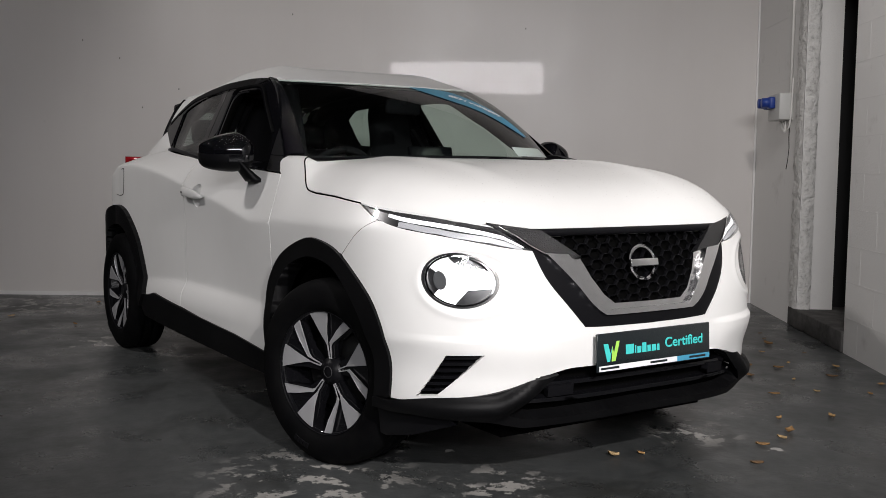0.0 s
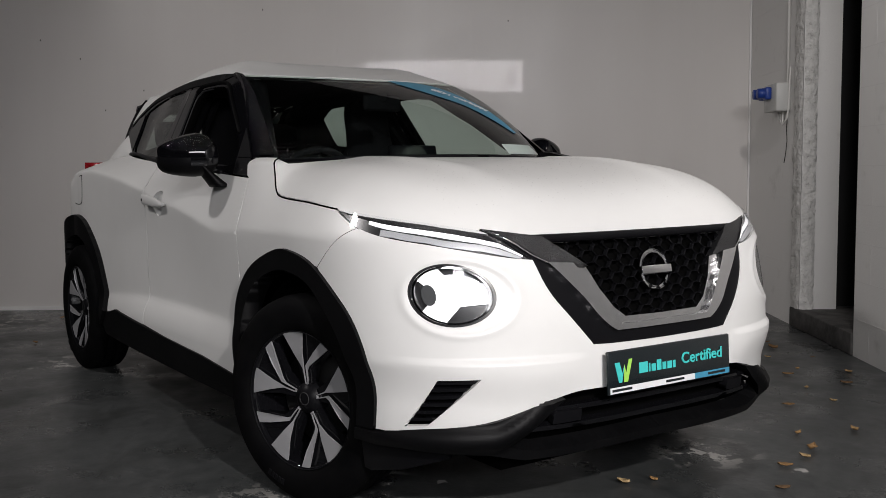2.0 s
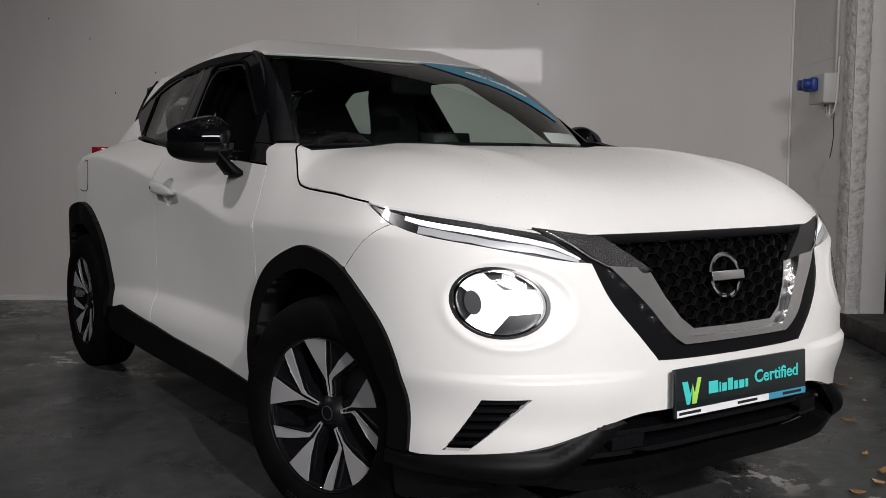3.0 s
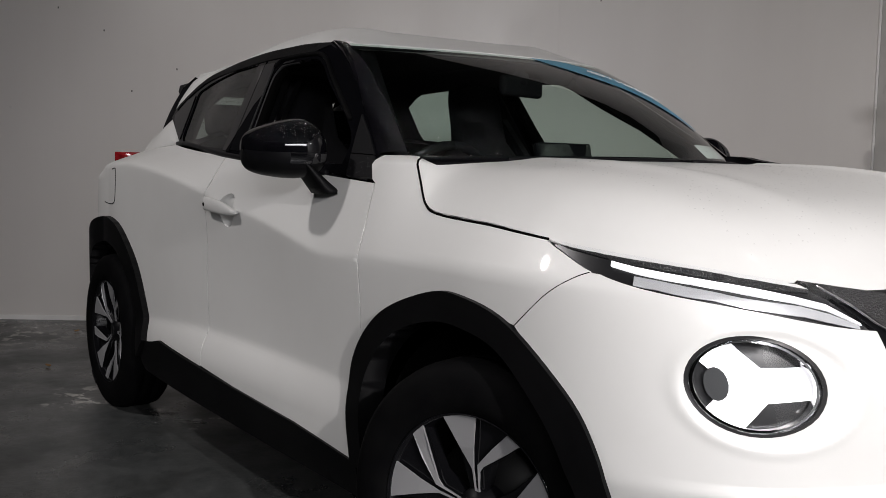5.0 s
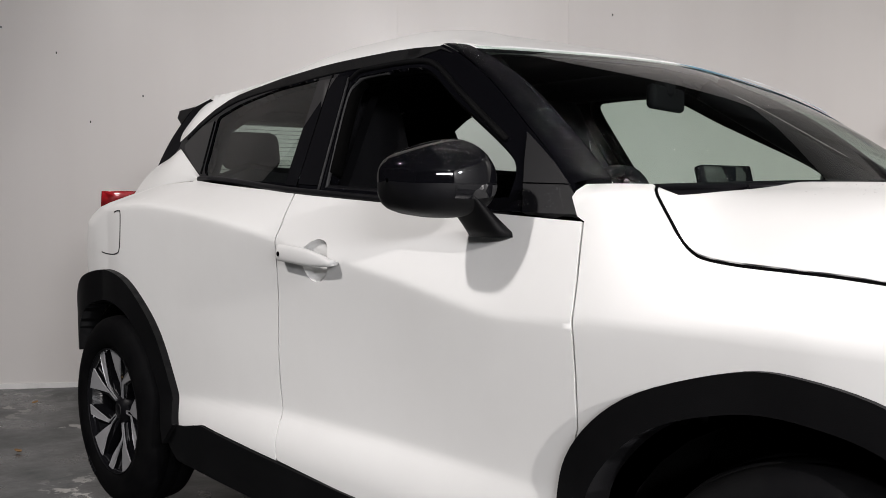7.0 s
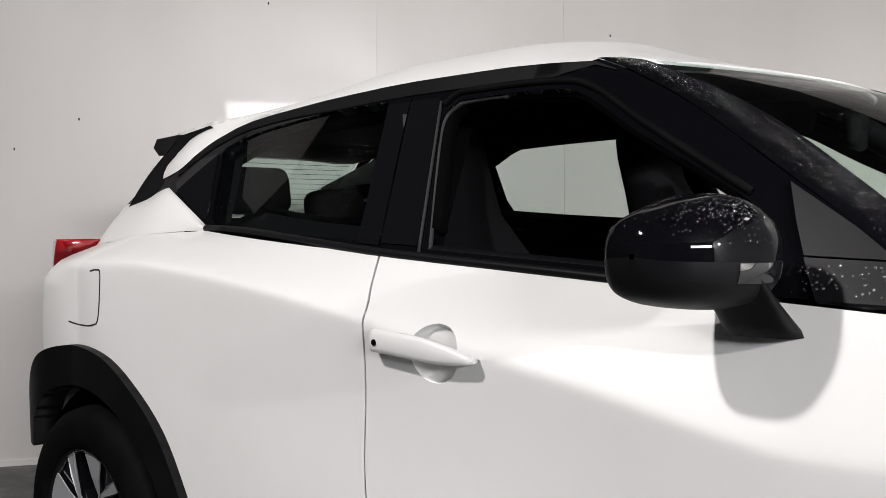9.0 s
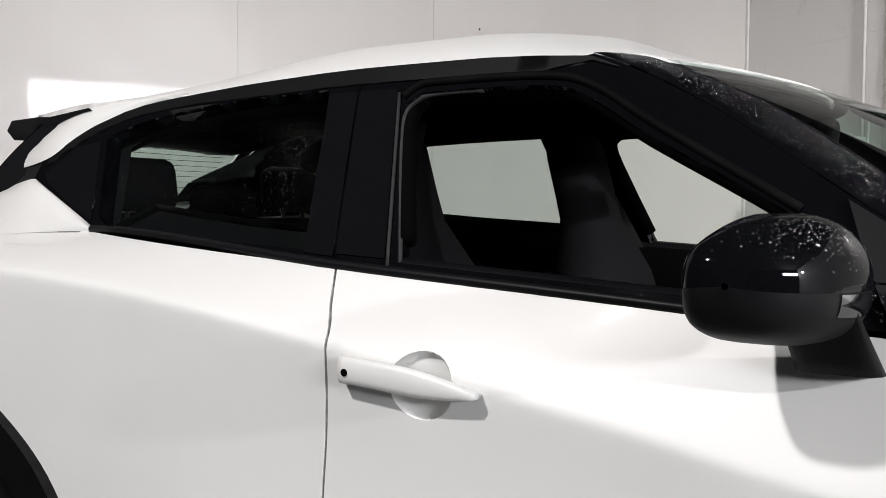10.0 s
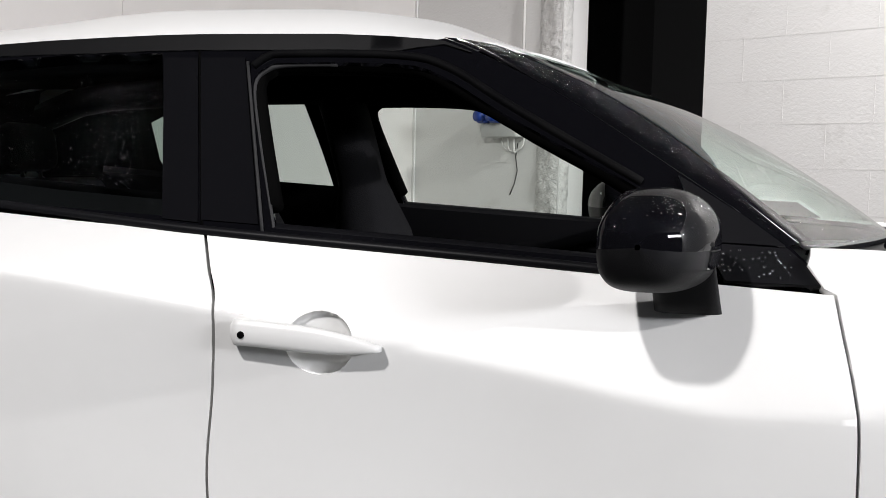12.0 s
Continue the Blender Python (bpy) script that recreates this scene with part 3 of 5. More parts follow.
def oval(s, z, a, b, n=40, lean=0.0):
    return [(s + a * math.cos(w) * math.cos(lean) - b * math.sin(w) * math.sin(lean), z + a * math.cos(w) * math.sin(lean) + b * math.sin(w) * math.cos(lean)) for w in (math.tau * i / n for i in range(n))]


LAMP_OVAL = (0.673, 0.725, 0.108, 0.088)
VENT = [(0.622, 0.486), (0.727, 0.492), (0.590, 0.349), (0.527, 0.342)]
HANDLE_CUP = oval(-1.352, 0.938, 0.062, 0.056, 28)
G = 0.0028
for surf, glasshouse, flip in SIDES:
    # front wing
    after = [p for p in ARCH_F if -0.47 < p[0] < 0.21 and p[1] > 0.6]
    wing = inset(GAP_F, G) + after + spline([(0.213, 0.783), (0.301, 0.851), (0.375, 0.893), (0.413, 0.908)], 4) + inset([p for p in DRL_LOW if p[0] < 0.41], -G)[::-1] + inset(SHUT, -G)[::-1] + [(-0.36, 1.124), (-0.44, 1.126), (-0.515, 1.126), (-0.525, 1.10), (-0.50, 1.062)]
    sheet("front_wing", wing, surf, WHITE, car, flip=flip, dv=0.02, depth=0.03)
    # doors
    rear_arch = [p for p in ARCH_R if p[0] > -2.53]
    low = [p for p in ARCH_F if p[0] < -0.44 and p[1] < 0.66]
    door = inset(GAP_F, -G) + low[::-1] + [(-0.794, 0.352), (-1.225, 0.369)] + inset(GAP_R, G)[::-1] + [(-1.4, 1.105), (-1.0, 1.085), (-0.75, 1.066)]
    front = sheet("front_door", door, surf, WHITE, car, flip=flip, dv=0.011, depth=0.03, holes=[HANDLE_CUP])
    door = inset(GAP_R, -G) + [(-1.70, 0.395), (-1.858, 0.401), (-1.95, 0.405), (-2.05, 0.385)] + rear_arch + inset(GAP_Q, -G)[::-1] + [(-2.2, 1.152), (-1.9, 1.133)]
    sheet("rear_door", door, surf, WHITE, car, flip=flip, dv=0.011, depth=0.03)
    rest = [p for p in ARCH_R if p[0] <= -2.53]
    quarter = inset(GAP_Q, G) + rest + [(-3.2, 0.42), (TAIL, 0.42), (TAIL, 1.08), (-3.3, 1.10), (-3.0, 1.133), (-2.7, 1.155)]
    sheet("rear_quarter", quarter, surf, WHITE, car, flip=flip, dv=0.016, depth=0.03)
    # front bumper
    fore = [p for p in ARCH_F if p[0] > 0.21]
    bumper = spline([(0.413, 0.9055), (0.375, 0.8905), (0.301, 0.8485), (0.2155, 0.7815)], 4) + fore + LIP[1:] + V_OUT[::-1] + [p for p in DRL_LOW if p[0] > 0.42][::-1]
    sheet("front_bumper", bumper, surf, WHITE, car, flip=flip, du=0.010, dv=0.0065, depth=0.02, holes=[oval(*LAMP_OVAL), VENT])
    part("panel_gap", tube([tuple(Vector(surf(u, v)) + Vector((-0.002, flip * 0.003, 0))) for u, v in spline([(0.213, 0.781), (0.301, 0.8495), (0.375, 0.8915), (0.411, 0.906)], 4)], 0.0030, 5), DARK, car)
    # plastic cladding
    sheet("arch_cladding", ARCH_F + ARCH_F_IN[::-1], surf, PLASTIC, car, "matt black plastic wheel arch cladding", lift=0.012, depth=0.07, flip=flip)
    flared = lambda u, v: tuple(Vector(surf(u, v)) + Vector((0, -flip * 0.02 * sm(-2.74, -3.02, u), 0)))  # noqa: E731
    sheet("arch_cladding", ARCH_R + ARCH_R_IN[::-1], flared, PLASTIC, car, "matt black plastic wheel arch cladding", lift=0.024, depth=0.08, flip=flip)
    sill = [(-0.44, 0.322), (-0.794, 0.352), (-1.225, 0.369), (-1.500, 0.383), (-1.70, 0.391), (-1.858, 0.398), (-1.95, 0.402), (-2.05, 0.382), (-2.12, 0.375), (-2.20, 0.31), (-2.12, 0.262), (-1.2, 0.245), (-0.40, 0.232)]
    sheet("sill_cladding", sill, surf, PLASTIC, car, "matt black plastic sill", lift=0.008, depth=0.10, flip=flip)
    # lower lip of the nose, with the arm that runs down from the middle
    lip = [(0.37, 0.315)] + [p for p in LIP if p[0] < 0.92] + [(0.925, 0.424), (0.896, 0.397), (0.84, 0.350), (0.79, 0.302), (0.82, 0.286), (0.87, 0.277), (0.95, 0.279), (NOSE, 0.286), (NOSE, 0.258), (0.95, 0.253), (0.84, 0.250), (0.79, 0.262), (0.746, 0.277), (0.643, 0.286), (0.527, 0.293), (0.46, 0.289), (0.37, 0.282)]
    ridge_z = curve([(0.37, 0.312), (0.60, 0.312), (0.75, 0.316), (0.82, 0.352), (0.90, 0.428), (0.95, 0.46)])
    blunt = lambda u, v: tuple(Vector(surf(u, v)) + Vector((0.85, -flip * 0.5, 0)) * 0.026 * math.exp(-((v - ridge_z(u)) / 0.026) ** 2) * sm(0.93, 0.80, u) * sm(0.36, 0.46, u))  # noqa: E731
    sheet("bumper_lip", lip, blunt, PLASTIC, car, "matt black plastic lower bumper lip", du=0.014, dv=0.010, lift=0.016, depth=0.06, flip=flip)
    sheet("air_deflector", [(0.37, 0.29), (0.60, 0.29), (0.66, 0.245), (0.52, 0.19), (0.40, 0.165), (0.37, 0.17)], surf, SATIN, car, "black air deflector before the wheel", lift=-0.012, depth=0.02, flip=flip)
    sheet("undertray", [(0.37, 0.25), (NOSE, 0.26), (NOSE, 0.20), (0.37, 0.20)], surf, DARK, car, lift=-0.13, depth=0.05, flip=flip)
    sheet("lower_intake", [(0.76, 0.285), (0.84, 0.37), (0.91, 0.445), (NOSE, 0.445), (NOSE, 0.265), (0.82, 0.262)], surf, DARK, car, "black lower air intake", lift=-0.06, depth=0.0, flip=flip)
    for z in (0.335, 0.392):
        s0 = 0.815 if z < 0.36 else 0.875
        sheet("intake_slat", [(s0, z), (NOSE, z + 0.004), (NOSE, z - 0.012), (s0, z - 0.014)], surf, PIANO, car, lift=-0.012, depth=0.03, flip=flip)
    sheet("sensor_block", [(0.905, 0.378), (0.985, 0.382), (0.985, 0.346), (0.905, 0.342)], surf, SATIN, car, lift=-0.004, depth=0.03, flip=flip)
    # black band that frames the grille, dark textured arm, chrome
    band = [(0.803, 0.897), (0.885, 0.82)] + V_OUT[1:] + V_MID[::-1] + [(0.90, 0.83), (0.84, 0.878)]
    sheet("grille_surround", band, surf, SATIN, car, "satin black grille surround", lift=-0.004, depth=0.02, flip=flip)
    arm = [(0.770, 0.907), (0.925, 0.882), (1.036, 0.792), (0.98, 0.803), (0.918, 0.808), (0.87, 0.853)]
    sheet("grille_arm", arm, surf, TEXTURED, car, "dark textured grille arm", lift=0.002, depth=0.03, flip=flip)
    mid = spline([(0.988, 0.802), (1.030, 0.738), (1.070, 0.675), (1.106, 0.625), (1.13, 0.619), (NOSE, 0.618)], 4)
    chrome = sheet("grille_chrome", V_MID + mid[::-1], surf, BRIGHT, car, "polished chrome V of the grille", du=0.02, dv=0.02, lift=0.010, depth=0.03, flip=flip)
    sheet("inner_bevel", mid + V_IN[::-1], lambda u, v: tuple(Vector(surf(u, v)) - Vector((0.35 * max(0, v - 0.60) * 0.12 + 0.004, 0, 0))), BRIGHT, chrome, "polished inner bevel", du=0.02, dv=0.02, lift=0.0, depth=0.03, flip=flip)
    edge = spline([(0.795, 0.901), (0.845, 0.868), (0.885, 0.832), (0.925, 0.806)], 5)
    part("lamp_edge", tube([tuple(Vector(surf(u, v)) + Vector((0.004, -flip * 0.002, 0.001))) for u, v in edge], 0.0022, 6), CHROME, car, "thin bright edge beside the lamp")
    # daytime lamp
    sheet("daylight_lamp", DRL_LOW + [(0.80, 0.899)] + DRL_TOP[::-1][1:], surf, LAMPDARK, car, "slim black daytime running lamp", lift=-0.012, depth=0.03, flip=flip)
    lerp = lambda s, f: (s, near(DRL_TOP, s)[1] * (1 - f) + near(DRL_LOW, s)[1] * f) if s < 0.79 else (s, 0.898 - (s - 0.8) * 0.9 - (0.898 - (s - 0.8) * 0.9 - near(DRL_LOW, s)[1]) * f)  # noqa: E731
    for s0, s1, f0, f1, m, nm in ((0.33, 0.79, 0.02, 0.24, TEXTURED, "lamp_trim"), (0.45, 0.865, 0.30, 0.50, LIT, "light_strip"), (0.50, 0.86, 0.60, 0.90, LAMPBODY, "lamp_reflector")):
        steps = [s0 + (s1 - s0) * i / 8 for i in range(9)]
        sheet(nm, [lerp(s, f0) for s in steps] + [lerp(s, f1) for s in steps[::-1]], surf, m, car, "lit white light strip" if m is LIT else "", lift=-0.008 + f0 * 0.004, depth=0.004, flip=flip)
    pane = sheet("lamp_lens", DRL_LOW + [(0.80, 0.899)] + DRL_TOP[::-1][1:], surf, LENS, car, "clear lamp lens", lift=0.001, depth=0.0, flip=flip)
    pane.visible_shadow = False
    # round headlamp
    s, z, a, b = LAMP_OVAL
    headlamp = sheet("headlamp", oval(s, z, a, b), surf, LAMPDARK, car, "round headlamp with a lit three-armed reflector", lift=-0.03, depth=0.0, flip=flip)
    sheet("bezel", oval(s, z, a, b), surf, LAMPDARK, headlamp, "gloss black bezel", lift=0.0, depth=0.03, flip=flip, holes=[oval(s, z, a * 0.93, b * 0.93)])
    sheet("bezel", oval(s, z, a * 0.92, b * 0.92), surf, CHROME, headlamp, "bright ring", lift=-0.006, depth=0.02, flip=flip, holes=[oval(s, z, a * 0.87, b * 0.87)])
    star = []
    for k in range(3):
        w0 = radians((5, 128, 236)[k])
        for dw, q in ((-0.36, 0.93), (-0.12, 0.95), (0.12, 0.95), (0.36, 0.93)):
            star.append((s + a * q * math.cos(w0 + dw), z + b * q * math.sin(w0 + dw)))
        w1 = radians((66, 182, 300)[k])
        star.append((s + a * 0.36 * math.cos(w1), z + b * 0.40 * math.sin(w1)))
    sheet("reflector", star, surf, LIT, headlamp, "lit white three-armed reflector", du=0.02, dv=0.02, lift=-0.022, depth=0.006, flip=flip)
    sheet("inner_lens", oval(s - 0.058, z, 0.020, 0.030, 16), surf, PROJECTOR, headlamp, "grey projector lens", lift=-0.018, depth=0.008, flip=flip)
    pane = sheet("lens", oval(s, z, a * 0.95, b * 0.95), surf, LENS, headlamp, "clear lens", lift=0.0, depth=0.0, flip=flip)
    pane.visible_shadow = False
    # side vent of the bumper
    vent = sheet("bumper_vent", VENT, surf, DARK, car, "black louvred bumper vent", lift=-0.035, depth=0.0, flip=flip)
    for k in range(6):
        f0, f1 = 0.06 + k * 0.155, 0.06 + k * 0.155 + 0.075
        q = lambda f, g: tuple((VENT[0][i] * (1 - f) + VENT[3][i] * f) * (1 - g) + (VENT[1][i] * (1 - f) + VENT[2][i] * f) * g for i in (0, 1))  # noqa: E731
        sheet("louvre", [q(f0, 0.0), q(f0, 1.0), q(f1, 1.0), q(f1, 0.0)], surf, PIANO, vent, lift=-0.012, depth=0.018, flip=flip)
    # door handle in its cup
    cup = sheet("handle_cup", HANDLE_CUP, lambda u, v: tuple(Vector(surf(u, v)) + Vector((0, flip * 0.032 * max(0, 1 - ((u + 1.352) / 0.062) ** 2 - ((v - 0.938) / 0.056) ** 2) ** 0.5, 0))), WHITE, front, du=0.012, dv=0.012, depth=0.0, flip=flip)
    hline = [(-1.507, 0.955), (-1.46, 0.954), (-1.38, 0.949), (-1.30, 0.942), (-1.238, 0.936)]
    rings, faces = [], []
    for i, (hx, hz) in enumerate(spline(hline, 4)):
        t = i / 16
        hh = 0.0235 * min(1, (0.55 + t * 10)) * (1 - 0.80 * max(0, (t - 0.5) / 0.5) ** 1.7)
        hd = 0.016 if t > 0.04 else 0.010
        off = 0.017 + 0.004 * math.sin(math.pi * min(1, t)) if 0.02 < t < 0.98 else 0.012
        y = abs(surf(hx, hz)[1]) + off
        rings.append([(hx, -flip * (y + hd * math.cos(w) * (0.75 if math.cos(w) < 0 else 0.6)), hz + hh * math.sin(w) * (abs(math.sin(w)) ** -0.3 if abs(math.sin(w)) > 0.05 else 1)) for w in (math.tau * k / 14 for k in range(14))])
    n = 14
    for i in range(len(rings) - 1):
        for k in range(n):
            f = (i * n + k, i * n + (k + 1) % n, (i + 1) * n + (k + 1) % n, (i + 1) * n + k)
            faces.append(f if flip > 0 else f[::-1])
    faces += [tuple(range(n)), tuple(range((len(rings) - 1) * n, len(rings) * n))]
    handle = part("door_handle", ([p for r in rings for p in r], [], faces), WHITE, front, "white pull handle")
    ky = abs(surf(-1.484, 0.952)[1])
    part("key_hole", lathe([(0.0, -flip * (ky + 0.030)), (0.0065, -flip * (ky + 0.030)), (0.0065, -flip * ky)], 16), DARK, handle).location = (-1.484, 0, 0.952)
    # glasshouse frame with its two window openings
    frame_out = [(-0.483, 1.062), (-0.873, 1.077), (-1.237, 1.099), (-1.611, 1.120), (-2.073, 1.145), (-2.40, 1.172), (-2.735, 1.297)] + [(-2.728, 1.343)] + [(x, rail_z(x)) for x in (-2.64, -2.555, -2.47, -2.4, -2.3, -2.2, -2.06, -1.93, -1.8, -1.7, -1.55, -1.41, -1.3, -1.2)] + spline([(-1.185, 1.506), (-1.10, 1.470), (-0.946, 1.389), (-0.738, 1.253), (-0.555, 1.134)], 4)
    win_f = spline([(-1.476, 1.130), (-1.538, 1.308), (-1.566, 1.408), (-1.545, 1.443), (-1.50, 1.453), (-1.282, 1.452), (-1.19, 1.431), (-1.05, 1.350), (-0.817, 1.227), (-0.735, 1.165), (-0.725, 1.10)], 4) + [(-0.873, 1.097), (-1.2, 1.115)]
    win_r = spline([(-1.700, 1.146), (-1.735, 1.31), (-1.778, 1.474)], 3) + spline([(-2.0, 1.470), (-2.2, 1.456), (-2.36, 1.438), (-2.49, 1.405)], 3) + spline([(-2.50, 1.392), (-2.447, 1.28), (-2.410, 1.205), (-2.36, 1.180)], 3) + [(-2.078, 1.162)]
    fr = sheet("window_frame", frame_out, glasshouse, BLACK, car, "gloss black window frame, wet with rain", dv=0.04, du=0.06, lift=0.0, depth=0.045, flip=flip, holes=[win_f, win_r])
    pane = sheet("rear_door_glass", win_r, glasshouse, PRIVACY, car, "dark tinted rear door glass with rain beads", du=0.1, dv=0.1, lift=-0.006 * flip, depth=0.0, flip=1)
    pane.visible_shadow = False
    if flip < 0:
        pane = sheet("front_door_glass", win_f, glasshouse, SIDEGLASS, car, "closed front door glass", du=0.1, dv=0.1, lift=0.02, depth=0.0, flip=1)
        pane.visible_shadow = False
    on = lambda x, z, d=0.0: (x, -flip * (house_w(x, z) + d), z)  # noqa: E731
    part("window_channel", tube([on(x, z, -0.012) for x, z in spline([(-1.478, 1.125), (-1.540, 1.308), (-1.566, 1.405), (-1.545, 1.440), (-1.50, 1.450), (-1.40, 1.452)], 5)], 0.0065), GREYRUN, car, "grey window channel")
    part("window_seal", tube([on(x, z, 0.002) for x, z in spline([(-1.572, 1.445), (-1.545, 1.466), (-1.50, 1.472), (-1.28, 1.470), (-1.175, 1.447), (-1.04, 1.367), (-0.80, 1.232)], 5)], 0.008), RUBBER, car, "black rubber window seal")
    part("window_gasket", tube([on(x, z, -0.030) for x, z in win_f[1:-4]], 0.020, 8), DARK, car, "black rubber inside the window opening")
    part("belt_moulding", tube([on(x, belt_z(x) + 0.006, 0.008) for x in [-0.78 - 0.108 * i for i in range(16)]], 0.010), SATIN, car, "black belt moulding under the windows")
    rail = [(-2.700, 1.352), (-2.64, 1.390)] + [(x, rail_z(x) - 0.003) for x in (-2.555, -2.47, -2.4, -2.3, -2.2, -2.06, -1.93, -1.8, -1.7, -1.55, -1.41, -1.3, -1.2)] + [(-1.185, 1.498), (-1.13, 1.476)]
    inner = [(x, z - (0.024 + 0.010 * sm(-2.3, -1.9, x)) * (1 - 0.95 * sm(-1.32, -1.14, x))) for x, z in rail]
    sheet("rail_moulding", rail + inner[::-1], glasshouse, PLASTIC, car, "satin black moulding along the roof rail", du=0.05, dv=0.02, lift=0.004, depth=0.006, flip=flip)
    for a in ((-1.503, -1.617, -1.688, -1.592), (-1.623, -1.697, -1.770, -1.694)):
        sheet("pillar_panel", [(a[0], 1.135), (a[1], 1.140), (a[2], 1.462), (a[3], 1.462)], glasshouse, PIANO, car, "gloss black centre pillar panel", du=0.05, dv=0.05, lift=0.003, depth=0.006, flip=flip)
    part("pillar_edge", tube([on(-1.492 - 0.092 * i / 8, 1.122 + 0.332 * i / 8, 0.004) for i in range(9)], 0.0035, 6), CHANNEL, car, "thin grey edge of the centre pillar")
    quarter_pane = [(-2.425, 1.190), (-2.462, 1.272), (-2.515, 1.386), (-2.60, 1.372), (-2.690, 1.305), (-2.660, 1.282), (-2.50, 1.212)]
    sheet("quarter_panel", quarter_pane, glasshouse, PIANO, car, "gloss black panel behind the rear door glass", du=0.05, dv=0.05, lift=0.004, depth=0.006, flip=flip)
    part("door_split", tube([on(-1.612 - 0.088 * i / 8, 1.12 + 0.38 * i / 8, 0.0) for i in range(9)], 0.003, 6), DARK, car)
    sail = sheet("corner_sail", [(-0.735, 1.243), (-0.62, 1.172), (-0.556, 1.125), (-0.69, 1.130), (-0.712, 1.18)], glasshouse, SATIN, car, "satin black corner sail plate, rain beads", lift=0.006, depth=0.012, flip=flip)
    sheet("sail_foot", [(-0.690, 1.127), (-0.555, 1.122), (-0.484, 1.062), (-0.66, 1.066)], glasshouse, SATIN, sail, lift=0.006, depth=0.012, flip=flip)
    # black strip between door frame and windscreen
    lo = spline([on(-0.548, 1.128), on(-0.738, 1.255), on(-0.946, 1.391), on(-1.10, 1.473), on(-1.188, 1.508)], 5)
    hi = spline([(-0.497, -flip * 0.672, 1.134), (-0.682, -flip * 0.622, 1.274), (-0.874, -flip * 0.578, 1.400), (-1.05, -flip * 0.542, 1.480), (-1.095, -flip * 0.536, 1.494)], 5)
    verts, faces = [], []
    for i, (p, q) in enumerate(zip(lo, hi)):
        p, q = Vector(p), Vector(q)
        for k in range(6):
            c = p.lerp(q, k / 5)
            verts.append(tuple(c + Vector((0.25, -flip * 0.75, 0.6)) * 0.008 * (1 - 0.6 * i / 20) * math.sin(math.pi * k / 5) ** 0.7))
    for i in range(len(lo) - 1):
        for k in range(5):
            f = (i * 6 + k, i * 6 + k + 1, (i + 1) * 6 + k + 1, (i + 1) * 6 + k)
            faces.append(f[::-1] if flip > 0 else f)
    part("a_pillar", (verts, [], faces), BLACK, car, "gloss black windscreen pillar, wet with rain")
    # white rear pillar
    low = [(x, -house_w(x, z), z) for x, z in ((-2.25, rail_z(-2.25)), (-2.4, rail_z(-2.4)), (-2.555, 1.437), (-2.64, 1.397), (-2.725, 1.343))] + [(-3.10, -0.388, 1.312)]
    top = [(-2.25, -0.462, 1.503), (-2.42, -0.449, 1.494), (-2.55, -0.449, 1.486), (-2.68, -0.447, 1.467), (-2.90, -0.42, 1.397), (-3.11, -0.385, 1.316)]
    ruled("rear_pillar", low, top, WHITE, flip, 0.006, "white rear pillar")
    ruled("pillar_trim", [(-2.75, -0.515, 1.292), (-2.95, -0.468, 1.270), (-3.22, -0.405, 1.240)], [(-2.72, -0.503, 1.346), (-2.92, -0.445, 1.330), (-3.12, -0.386, 1.312)], PLASTIC, flip, 0.0, "grey-black trim under the rear pillar")
    low = [(x, -half(x, belt_z(x)) if x > XR else skin(x, belt_z(x))[1], belt_z(x)) for x in (-2.40, -2.5, -2.6, -2.74)] + [skin(s, belt_z(s) - 0.004) for s in (-2.95, -3.15, -3.3, -3.4)]
    top = [(-2.41, -0.612, 1.172), (-2.51, -0.583, 1.212), (-2.62, -0.552, 1.252), (-2.75, -0.515, 1.295), (-2.95, -0.466, 1.272), (-3.10, -0.435, 1.256), (-3.22, -0.405, 1.242), (-3.30, -0.36, 1.19)]
    ruled("quarter_shoulder", low, top, WHITE, flip, 0.012, "white shoulder over the rear wheel")
    lamp_r = [(-3.14, 1.132), (-3.22, 1.136), (-3.290, 1.128), (-3.312, 1.09), (-3.318, 1.03), (-3.305, 0.985), (-3.275, 1.03), (-3.22, 1.085)]
    part("tail_lamp", prism(lamp_r, 0.50, 0.675, lambda u, v, h: (u, -flip * (h - 0.35 * max(0, -3.16 - u)), v)), RED, car, "red tail lamp")
    part("reversing_lens", prism([(-3.20, 1.034), (-3.268, 1.044), (-3.28, 0.985), (-3.24, 0.975)], 0.50, 0.60, lambda u, v, h: (u, -flip * h, v)), LAMPBODY, car, "clear lower lens of the tail lamp")
    part("tail_lamp", prism([(-3.25, 0.974), (-3.29, 0.984), (-3.305, 0.93), (-3.28, 0.92)], 0.48, 0.58, lambda u, v, h: (u, -flip * h, v)), RED, car, "red lower tail lamp")
    loop = spline([(-2.66, 1.055), (-2.62, 1.06), (-2.60, 1.045), (-2.615, 0.93), (-2.65, 0.905), (-2.74, 0.90), (-2.80, 0.905)], 5)
    part("fuel_flap_gap" if flip > 0 else "panel_gap", tube([tuple(Vector(surf(s, z)) + Vector((0, -flip * 0.0005, 0))) for s, z in loop], 0.0022, 5), CHANNEL, car)

# bonnet: a crowned sheet in plan
ZTOP = curve([(-0.5, 1.128), (-0.2, 1.128), (0.0, 1.124), (0.25, 1.104), (0.45, 1.070), (0.6, 1.028), (0.72, 0.965), (0.80, 0.895)])


shut_z = curve([(-0.345, 1.118), (-0.295, 1.063), (-0.235, 1.008), (-0.16, 0.987), (-0.02, 0.978)])
